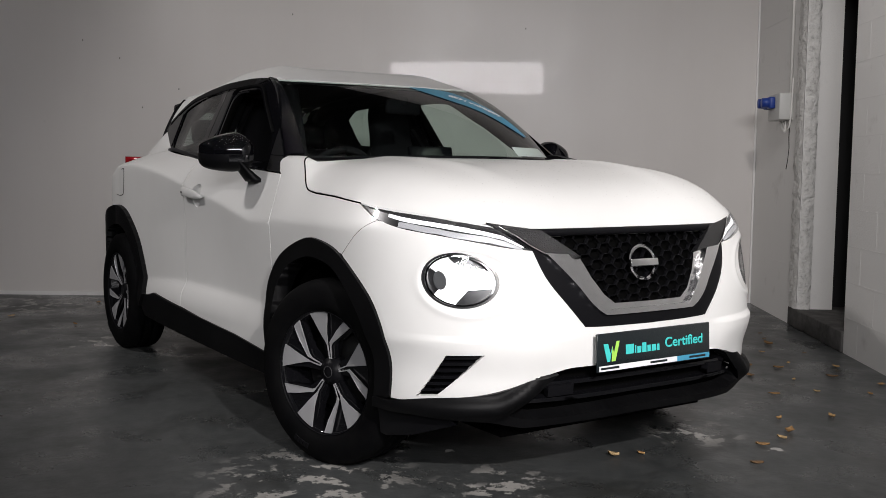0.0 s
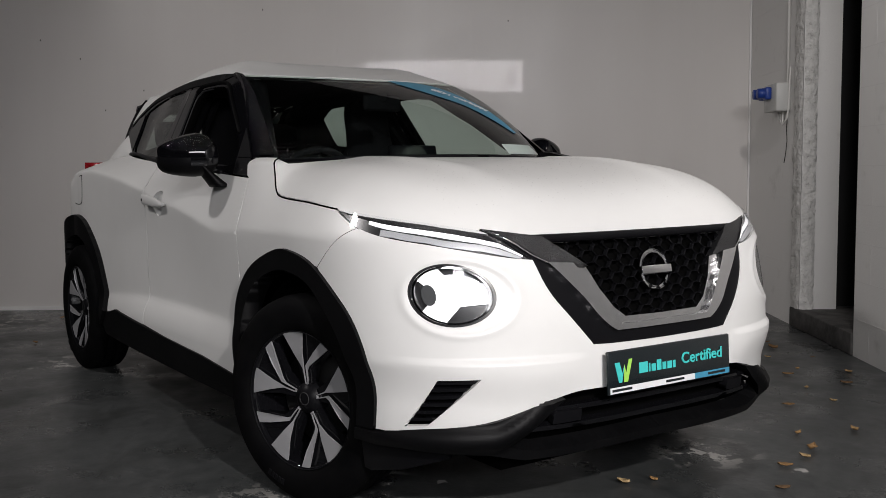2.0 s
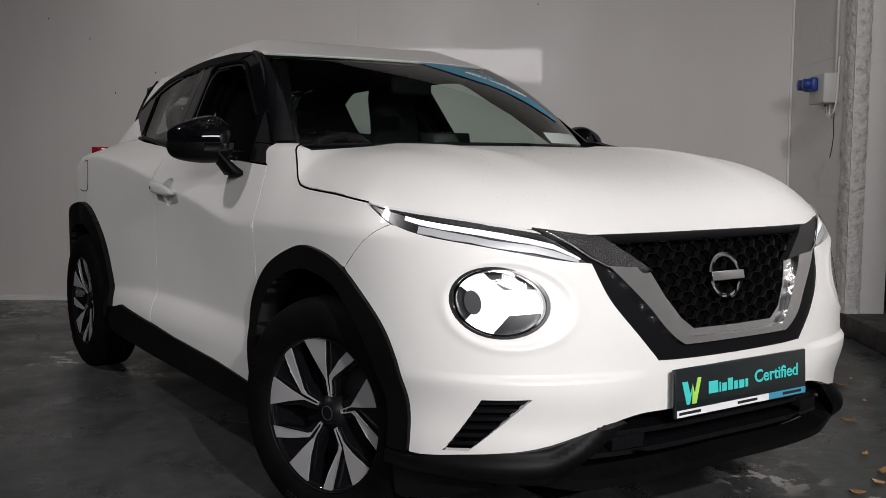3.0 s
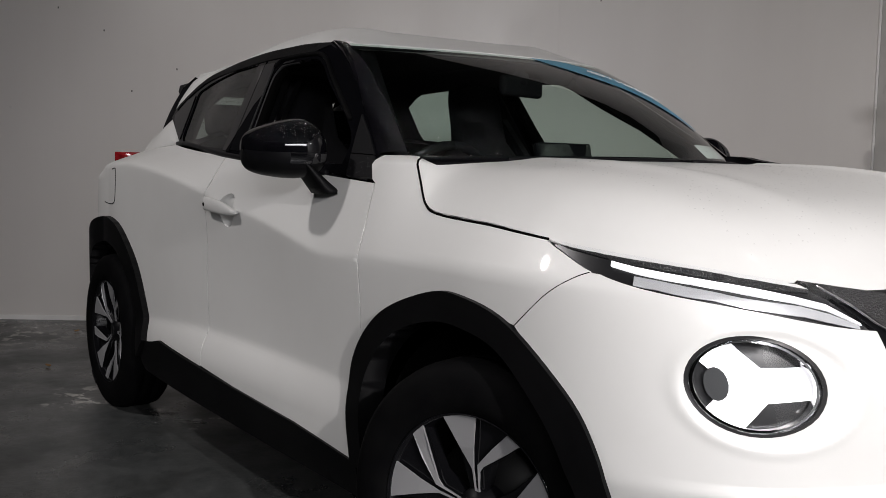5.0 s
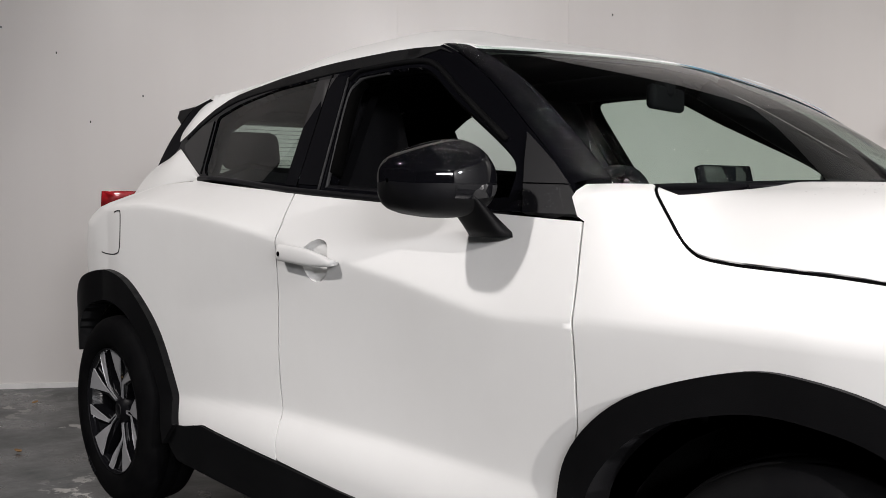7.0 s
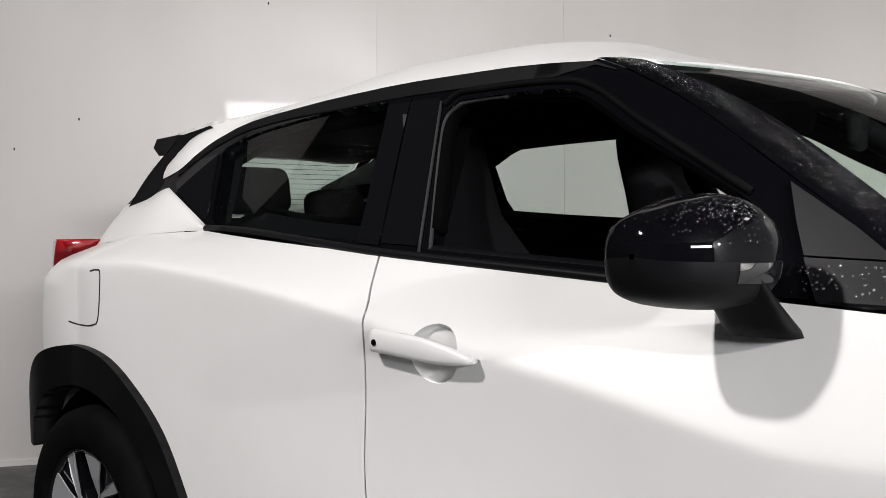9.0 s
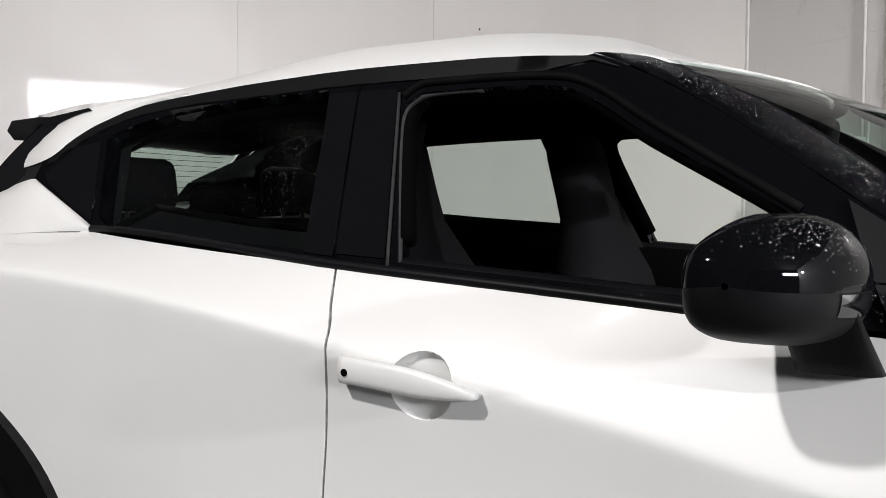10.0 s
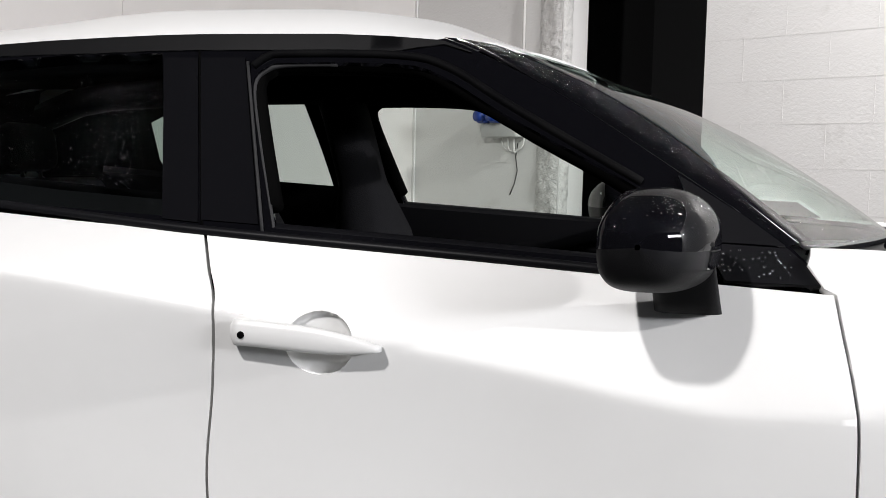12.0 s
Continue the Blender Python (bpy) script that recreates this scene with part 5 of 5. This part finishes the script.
    for i in range(7):
        t = i / 6
        c = Vector((-0.722, -0.795, 1.016)).lerp(Vector((-0.742, -0.868, 1.098)), t)
        rings.append([(c.x + 0.056 * (1 - 0.08 * t) * math.copysign(abs(math.cos(a)) ** 0.6, math.cos(a)), flip * (c.y + 0.034 * math.copysign(abs(math.sin(a)) ** 0.7, math.sin(a))), c.z + 0.030 * t * math.sin(a) * -1) for a in (math.tau * k / 16 for k in range(16))])
    for i in range(6):
        for k in range(16):
            f = (i * 16 + k, i * 16 + (k + 1) % 16, (i + 1) * 16 + (k + 1) % 16, (i + 1) * 16 + k)
            faces.append(f if flip > 0 else f[::-1])
    faces += [tuple(range(16))[::-1], tuple(range(96, 112))]
    part("mirror_foot", ([v for r in rings for v in r], [], faces), PLASTIC, m, "matt black mirror foot")


mirror(1), mirror(-1)


# cabin
def seat(x, y, front=True):
    s = empty("front_seat" if front else "rear_seat", (x, y, 0), car, "dark cloth car seat")
    part("cushion", box((0.50, 0.50, 0.16), (0.0, 0, 0.52), Matrix.Rotation(radians(-6), 3, "Y"), 0.05, 3), CLOTH, s)
    bm = bmesh.new()
    rows = [(0.0, 0.25), (0.18, 0.265), (0.40, 0.255), (0.50, 0.225), (0.58, 0.165), (0.64, 0.125), (0.70, 0.118), (0.80, 0.115), (0.855, 0.10), (0.875, 0.07)]
    vs = []
    for h, wd in rows:
        ring = []
        for k in range(20):
            a = math.tau * k / 20
            ring.append(bm.verts.new((-0.255 - 0.27 * h + (0.09 - 0.028 * sm(0.52, 0.64, h)) * math.copysign(abs(math.cos(a)) ** 0.6, math.cos(a)), wd * math.copysign(abs(math.sin(a)) ** 0.6, math.sin(a)), 0.56 + h)))
        vs.append(ring)
    for a, b in zip(vs, vs[1:]):
        for k in range(20):
            bm.faces.new((a[k], a[(k + 1) % 20], b[(k + 1) % 20], b[k]))
    bm.faces.new(vs[-1])
    bmesh.ops.recalc_face_normals(bm, faces=bm.faces)
    part("backrest", bm, CLOTH, s)


seat(-1.275, -0.36), seat(-1.12, 0.36)
for y, drop in ((-0.30, 0.0), (0.03, 0.07), (0.34, 0.0)):
    r = empty("rear_headrest", (-2.585, y, -drop), car, "dark cloth rear headrest")
    part("pad", box((0.085, 0.245, 0.150), (-0.02, 0, 1.285), Matrix.Rotation(radians(-8), 3, "Y"), 0.04, 3), CLOTH, r)
    for d in (-0.05, 0.05):
        part("headrest_post", tube([(0, d, 1.10), (-0.01, d, 1.22)], 0.006), CHANNEL, r)
part("rear_bench", box((0.52, 1.24, 0.18), (-2.10, 0, 0.58), Matrix.Rotation(radians(-7), 3, "Y"), 0.06, 3), CLOTH, car, "dark cloth rear bench")
part("rear_backrest", box((0.16, 1.16, 0.64), (-2.45, 0, 0.88), Matrix.Rotation(radians(-17), 3, "Y"), 0.05, 3), CLOTH, car, "dark cloth rear backrest")
part("dashboard", box((0.52, 1.30, 0.24), (-0.50, 0, 0.945), Matrix.Rotation(radians(4), 3, "Y"), 0.08, 4), TRIM, car, "dark dashboard")
part("instrument_hood", box((0.22, 0.34, 0.07), (-0.60, -0.36, 1.085), None, 0.03, 3), TRIM, car)
part("centre_screen", box((0.03, 0.24, 0.11), (-0.73, 0.10, 1.128), Matrix.Rotation(radians(-14), 3, "Y"), 0.008), PIANO, car, "centre screen on the dashboard")
part("console", box((0.75, 0.22, 0.30), (-0.95, 0, 0.55), None, 0.04), TRIM, car)
ringp = [(0.0, 0.178 * math.sin(a), 0.178 * math.cos(a)) for a in (math.tau * k / 32 for k in range(33))]
sw = part("steering_wheel", tube(ringp, 0.015), TRIM, car, "black steering wheel")
sw.matrix_local = pose(-0.80, -0.36, 1.0, 0, 24, 0)
part("steering_boss", box((0.05, 0.15, 0.10), (0, 0, 0), None, 0.02), TRIM, sw)
for a in (0, 180, 270):
    part("steering_spoke", tube([(0, 0, 0), (0, 0.17 * math.cos(radians(a)), 0.17 * math.sin(radians(a)))], 0.013), TRIM, sw)
mir = part("interior_mirror", box((0.030, 0.225, 0.068), (-0.885, 0.035, 1.372), Matrix.Rotation(radians(14), 3, "Z"), 0.014, 3), TRIM, car, "black interior mirror")
part("mirror_stem", box((0.05, 0.05, 0.05), (-0.885, 0.03, 1.40), None, 0.015), TRIM, mir)


def lining(x, y):
    p = roof(x, y)
    return (p[0], p[1], p[2] - 0.026)


sheet("headlining", [(x - 0.004, y * 0.98) for x, y in front_r] + [(x, y * 0.965) for x, y in side_r[1:]] + [(-2.93, -0.36), (-2.93, 0.36)] + [(x, -y * 0.965) for x, y in side_r[:0:-1]], lining, TRIM, car, du=0.1, dv=0.1, depth=0.0)
for flip in (1, -1):
    f = (lambda x, z: (x, -flip * (half(x, z) - 0.075), z))
    sheet("door_card", [(-0.55, 1.075), (-1.0, 1.095), (-1.56, 1.125), (-1.55, 0.40), (-0.55, 0.40)], f, TRIM, car, "dark door card", du=0.08, dv=0.05, depth=0.02, flip=-flip)
    sheet("door_card", [(-1.60, 1.165), (-2.0, 1.185), (-2.40, 1.215), (-2.2, 0.5), (-1.58, 0.42)], f, TRIM, car, "dark door card", du=0.08, dv=0.05, depth=0.02, flip=-flip)
    on = lambda x, z, d=0.0: (x, -flip * (house_w(x, z) + d), z)  # noqa: E731
    part("b_pillar_trim", tube([on(-1.60 - 0.085 * i / 6, 1.10 + 0.38 * i / 6, -0.07) for i in range(7)], 0.045, 10), TRIM, car, "dark pillar trim")
    part("inner_belt_seal", tube([on(x, belt_z(x) + 0.004, -0.034) for x in [-0.72 - 0.086 * i for i in range(11)]], 0.026, 8), SATIN, car, "black inner window seal")
    fore = 0.0 if flip > 0 else 0.15
    if flip < 0:
        part("pillar_cover", ([tuple(Vector(on(x + dx, z, -0.118))) for x, z in ((-1.50, 1.12), (-1.535, 1.21), (-1.572, 1.30)) for dx in (-0.018, 0.018)], [], [(0, 1, 3, 2), (2, 3, 5, 4)]), GREYRUN, car, "grey pillar cover behind the belt")
    sheet("c_pillar_trim", [(-2.30 + fore * 1.6, 1.478), (-2.40 + fore * 1.4, 1.432), (-2.462 + fore * 1.3, 1.395), (-2.415 + fore, 1.28), (-2.375 + fore, 1.17), (-2.6, 1.17), (-2.78, 1.29), (-2.70, 1.37), (-2.52, 1.45)], mirrored(house) if flip < 0 else house, TRIM, car, "dark rear pillar trim", lift=-0.05 * flip, depth=0.0, flip=1)
    web = [Vector(on(-1.555 - 0.06 * i / 6, 0.95 + 0.47 * i / 6, -0.135)) for i in range(7)]
    part("seat_belt", ([tuple(p + Vector((dx, 0, 0))) for p in web for dx in (-0.022, 0.022)], [], [(2 * i, 2 * i + 1, 2 * i + 3, 2 * i + 2) for i in range(6)]), TRIM, car, "dark seat belt")
    part("cant_rail_trim", tube([on(x, rail_z(x) - 0.034, -0.070) for x in [-1.16 - 0.12 * i for i in range(13)]], 0.046, 10), TRIM, car, "dark roof edge lining")
    part("pillar_lining", tube([on(-0.60 - 0.46 * i / 8, 1.125 + 0.315 * i / 8, -0.090) for i in range(9)], 0.035, 10), TRIM, car)

for side in (1, -1):
    web = []
    for i in range(7):
        f = i / 6
        x, z = -2.74 + 0.13 * f, 1.20 + 0.26 * f
        web += [(x, side * (house_w(x, z) - 0.03), z), tuple(Vector(hatch(1.03 * side, f)) + Vector((0.01, 0, -0.005)))]
    web += [(-2.60, side * 0.47, 1.478), (-2.86, side * 0.41, 1.466)]
    part("rear_pillar_lining", (web, [], [(2 * i, 2 * i + 1, 2 * i + 3, 2 * i + 2) for i in range(7)]), TRIM, car, "dark lining of the rear pillar")
tip = [(-0.45, 0.605, 1.150), (-0.37, 0.595, 1.146), (-0.33, 0.585, 1.139), (-0.27, 0.570, 1.132), (-0.215, 0.555, 1.126), (-0.203, 0.552, 1.119), (-0.215, 0.555, 1.104), (-0.45, 0.60, 1.10)]
n = len(tip)
part("cowl_end", ([(x, y + d, z) for d in (-0.02, 0.02) for x, y, z in tip], [], [tuple(range(n)), tuple(range(2 * n - 1, n - 1, -1))] + [(i, (i + 1) % n, n + (i + 1) % n, n + i) for i in range(n)]), SATIN, car, "black end of the cowl panel")

# cowl, wipers, banner and sticker on the windscreen
cowl = lambda t, v: tuple(Vector(screen(t, 0)).lerp(Vector((-0.345 + 0.215 * (1 - t * t * 0.87), 0.70 * t, 1.095 - 0.04 * t * t)), v) + Vector((0, 0, -0.01)))  # noqa: E731
sheet("cowl_panel", [(-1, -0.02), (1, -0.02), (0.98, 1.0), (-0.98, 1.0)], cowl, SATIN, car, "black cowl panel", du=0.1, dv=0.2, depth=0.01)
for t0, t1 in ((-0.70, 0.05), (0.15, 0.90)):
    pts = [tuple(Vector(screen(t0 + (t1 - t0) * i / 8, -0.03)) + Vector((0.012, 0, 0.004))) for i in range(9)]
    wp = part("wiper", tube(pts, 0.008), SATIN, car, "black wiper arm")
on_screen = lambda t, v, d: tuple(Vector(screen(t, v)) + Vector((0.45, 0, 0.89)) * d)  # noqa: E731
sheet("banner", spline([(0.10, 0.975), (0.36, 0.965), (0.56, 0.88), (0.69, 0.68), (0.77, 0.50), (0.81, 0.25)], 4) + spline([(0.75, 0.24), (0.63, 0.39), (0.49, 0.57), (0.33, 0.70), (0.20, 0.83)], 4), lambda t, v: on_screen(t, v, 0.003), SKYBLUE, car, "blue banner sticker with white lettering", du=0.05, dv=0.05, depth=0.0)
text = "#DriveHappy"
for i, ch in enumerate(text):
    f = i * 5.3 / 60
    t, v = 0.35 + 0.34 * f, 0.775 - 0.33 * f
    p, q = Vector(on_screen(t, v, 0.011)), Vector(on_screen(t + 0.02, v - 0.0194, 0.011))
    du = (q - p).normalized()
    across = (Vector(screen(t + 0.02, v)) - Vector(screen(t, v))).cross(Vector(screen(t, v + 0.02)) - Vector(screen(t, v))).normalized()
    dv = across.cross(du)
    letters("banner_letter", ch, 0.052, PLATEWHITE, Matrix(((du.x, dv.x, across.x, p.x), (du.y, dv.y, across.y, p.y), (du.z, dv.z, across.z, p.z), (0, 0, 0, 1))), car, 0.0006).data.offset = 0.0020
sheet("frit", [(-1, 0), (1, 0), (1, 0.985), (-1, 0.985)], lambda t, v: on_screen(t, v, -0.004), TRIM, car, "black border print of the windscreen", du=0.1, dv=0.1, depth=0.0, holes=[[(-0.992, 0.02), (0.95, 0.02), (0.94, 0.5), (0.93, 0.92), (0.4, 0.945), (0, 0.95), (-0.4, 0.945), (-0.985, 0.93), (-0.99, 0.5)]])
sheet("disc_sticker", [(0.40, 0.03), (0.90, 0.045), (0.86, 0.135), (0.42, 0.125)], lambda t, v: on_screen(t, v, -0.004), PLATEWHITE, car, "pale paper sticker", du=0.1, dv=0.1, depth=0.0)

# rain beads standing on the glass, the black trim and the bonnet
def beads(surf, spots, parent, rng, big=0.0022, mat=BEAD):
    verts, faces = [], []
    e = 1e-3
    for u, v in spots:
        p = Vector(surf(u, v))
        a, b = Vector(surf(u + e, v)) - p, Vector(surf(u, v + e)) - p
        n = a.cross(b).normalized()
        if n.dot(Vector((0.25, -0.7, 0.66))) < 0:
            n = -n
        a = a.normalized()
        b = n.cross(a)
        r = big * rng.uniform(0.35, 1.0)
        at = len(verts)
        for rad, h in ((1.0, 0.0), (0.72, 0.42)):
            for k in range(6):
                w = math.tau * k / 6
                verts.append(tuple(p + (a * math.cos(w) + b * math.sin(w)) * r * rad + n * r * h))
        verts.append(tuple(p + n * r * 0.6))
        for k in range(6):
            j = (k + 1) % 6
            faces += [(at + k, at + j, at + 6 + j, at + 6 + k), (at + 6 + k, at + 6 + j, at + 12)]
    ob = part("rain_bead_film", (verts, [], faces), mat, parent, "clear rain beads")
    ob["kind"] = "stuff"
    return ob


rng = random.Random(21)
PILLAR_LO = spline([house(-0.548, 1.128), house(-0.738, 1.255), house(-0.946, 1.391), house(-1.10, 1.473), house(-1.188, 1.508)], 5)
PILLAR_HI = spline([(-0.497, -0.672, 1.134), (-0.682, -0.622, 1.274), (-0.874, -0.578, 1.400), (-1.05, -0.542, 1.480), (-1.095, -0.536, 1.494)], 5)


def strip_at(u, v):
    f = min(max(u, 0), 0.9999) * 20
    i = int(f)
    p = Vector(PILLAR_LO[i]).lerp(Vector(PILLAR_LO[i + 1]), f - i)
    q = Vector(PILLAR_HI[i]).lerp(Vector(PILLAR_HI[i + 1]), f - i)
    return tuple(p.lerp(q, v) + Vector((0.25, -0.75, 0.6)) * 0.0085 * (1 - 0.6 * f / 20) * math.sin(math.pi * min(max(v, 0.001), 0.999)) ** 0.7)


beads(strip_at, [(rng.uniform(0.01, 0.99), rng.betavariate(2.2, 1.5)) for _ in range(1900)], car, rng, 0.0010)
beads(screen, [(-1 + 0.35 * rng.random() ** 1.6, 0.01 + 0.30 * rng.random() ** 1.8) for _ in range(650)], car, rng, 0.0012)
beads(screen, [(rng.uniform(-0.97, 0.97), rng.uniform(0.02, 0.95)) for _ in range(70)], car, rng, 0.0014)
beads(bonnet, [(rng.uniform(-0.12, 0.62), rng.uniform(-0.62, 0.62)) for _ in range(1300)], car, rng, 0.0024, DEW)
pane_at = lambda x, z: tuple(Vector(house(x, z)) + Vector((0, 0.004, 0)))  # noqa: E731
beads(pane_at, [(rng.uniform(-2.40, -1.78), rng.uniform(1.19, 1.44)) for _ in range(420)] + [(rng.gauss(-1.83, 0.045), rng.uniform(1.2, 1.40)) for _ in range(260)], car, rng, 0.0015)
beads(lambda x, z: tuple(Vector(house(x, z)) + Vector((0, -0.0005, 0))), [(rng.uniform(-1.74, -1.58), rng.uniform(1.16, 1.40)) for _ in range(240)], car, rng, 0.0012)
beads(lambda x, z: tuple(Vector(house(x, z)) + Vector((0, -0.007, 0))), [(rng.uniform(-0.70, -0.55), rng.uniform(1.075, 1.12)) for _ in range(60)], car, rng, 0.0024)

# ---- loose things in the bay ----
sock = empty("socket_box", tuple(on_side(0.85, 1.545, 0.0)), None, "grey socket box with two blue outlets and white cables", "socket box")
sock.rotation_euler = (0, 0, math.atan2(SIDE.y, SIDE.x))
part("box", box((0.29, 0.10, 0.19), (0, -0.05, 0), None, 0.008), GREYBOX, sock)
for dx in (-0.10, 0.0):
    o = part("outlet", box((0.085, 0.045, 0.085), (dx, -0.12, 0.032), None, 0.012), BLUE, sock, "blue outlet")
    part("outlet_cap", lathe([(0.0, -0.05), (0.034, -0.05), (0.036, -0.02), (0.036, 0.0)], 24), BLUE, o).location = (dx, -0.135, 0.032)
for k in range(3):
    pts = spline([(-0.03 + 0.05 * k, -0.03, -0.09), (0.0 + 0.04 * k, -0.035, -0.16 - 0.01 * k), (0.10, -0.03, -0.17), (0.145, -0.02, -0.10), (0.155, -0.012, 0.2)], 5)
    part("cable", tube(pts, 0.006), CABLE, sock, "white cable")
tagged(part("conduit", tube([tuple(on_side(0.963, z, 0.015)) for z in (1.45, 2.5, 3.9)], 0.010), CABLE), "thin white conduit up the wall", "conduit")
tagged(part("wall_crack", tube([tuple(on_side(a, z, 0.001)) for a, z in ((0.93, 1.42), (0.915, 1.33), (0.93, 1.25), (0.91, 1.17), (0.875, 1.10))], 0.004, 5), RAW), "dark crack in the wall under the socket box", "crack", kind="structure")

# square fixtures made up for the lights out of view
for place, aim, _, wide, _ in LAMPS:
    fx = empty("unseen_light", place, None, "square light added out of view, hung from the ceiling" if place[2] > 2.5 else "square light added out of view, on a tripod stand", "lamp", "work lights")
    head = aimed(place, aim)
    for nm, ob in (("housing", part("housing", box((wide + 0.04, wide + 0.04, 0.05), (0, 0, 0.035), None, 0.01), PLATEWHITE, fx)), ("diffuser", part("diffuser", box((wide, wide, 0.012), (0, 0, 0.004), None, 0.004), TUBE, fx, "glowing face of an unseen light"))):
        ob.matrix_local = head
    if place[2] > 2.5:
        for d in (-0.1, 0.1):
            part("hanger", tube([(d, 0, 0.06), (d, 0, HEIGHT - place[2])], 0.006), STEEL, fx)
    else:
        part("stand_pole", tube([(0.12, 0, -0.1), (0.12, 0, 0.02 - place[2])], 0.016), STEEL, fx)
        for k in range(3):
            a = math.tau * k / 3
            part("stand_leg", tube([(0.12, 0, 0.5 - place[2]), (0.12 + 0.4 * math.cos(a), 0.4 * math.sin(a), 0.015 - place[2])], 0.012), STEEL, fx)


# welded mesh gate inside the dark doorway
gate = empty("mesh_gate", tuple(on_side(1.95, 0.13, -0.75)), None, "dark welded mesh gate inside the doorway", "gate")
gate.rotation_euler = (0, 0, math.atan2(SIDE.y, SIDE.x))
IRON = material("dark_iron", (0.035, 0.035, 0.037), 0.6)
for u in (0.0, 0.45, 0.9):
    part("gate_post", tube([(u, 0, 0), (u, 0, 2.3)], 0.014), IRON, gate)
for k in range(7):
    part("gate_bar", tube([(0, 0, 0.1 + 0.36 * k), (0.9, 0, 0.1 + 0.36 * k)], 0.009), IRON, gate)
for k in range(9):
    part("gate_rod", tube([(0.09 * k + 0.09, 0.006, 0.1), (0.09 * k + 0.09, 0.006, 2.26)], 0.004, 6), IRON, gate)


# dry leaves and wall specks
def leaf(x, y, size, turn, curl):
    verts, faces = [], []
    for i in range(7):
        t = i / 6
        wd = math.sin(math.pi * t ** 0.8) * 0.32 * (1 + 0.18 * math.sin(i * 2.4))
        for k in (-1, 0, 1):
            verts.append(((t - 0.5) * size, k * wd * size, 0.004 + curl * size * (abs(k) * 0.25 + (t - 0.5) ** 2 * 0.7)))
    for i in range(6):
        for k in range(2):
            faces.append((i * 3 + k, i * 3 + k + 1, (i + 1) * 3 + k + 1, (i + 1) * 3 + k))
    ob = tagged(part("leaf", (verts, [], faces), LEAF), "small dry brown leaf lying on the floor", "leaf", "leaves on the floor")
    ob.matrix_world = pose(x, y, 0, 0, 0, turn)
    ob.modifiers.new("thick", "SOLIDIFY").thickness = 0.0012


rng = random.Random(11)
LEAVES = [(0.545, 0.115), (0.727, 0.869), (0.582, 0.222), (0.1, 2.1), (-0.25, 2.2), (0.45, 1.9), (0.2, 1.5), (-0.4, 2.55), (-1.0, 2.9), (0.62, 1.35), (0.9, 0.5), (-0.05, 2.35), (-0.7, 2.6), (0.35, 2.15), (-3.6, -0.9), (-4.6, -0.5), (-4.2, -1.2), (-3.0, -1.6), (-0.15, 1.75), (-0.32, 1.95), (0.05, 1.85), (-0.2, 2.05), (0.28, 1.72), (-0.55, 2.35), (-0.85, 2.75), (0.75, 0.72), (0.52, 1.12), (0.68, 0.98), (-1.3, 3.0), (-0.95, 2.55)]
for x, y in LEAVES:
    leaf(x, y, rng.uniform(0.030, 0.068), rng.uniform(0, 360), rng.uniform(0.2, 0.9))
for a, z in ((-5.48, 2.088), (-5.18, 1.945), (-3.77, 2.308), (-1.884, 2.211), (-4.7, 1.70), (-5.0, 1.55)):
    p = CORNER + BACK * a + Vector((0, 0, z)) + OUT * 0.003
    tagged(part("wall_mark", box((0.007, 0.006, 0.013), p, wall_turn(BACK), 0.002), RAW), "small dark chip in the wall panel", "mark", kind="structure")
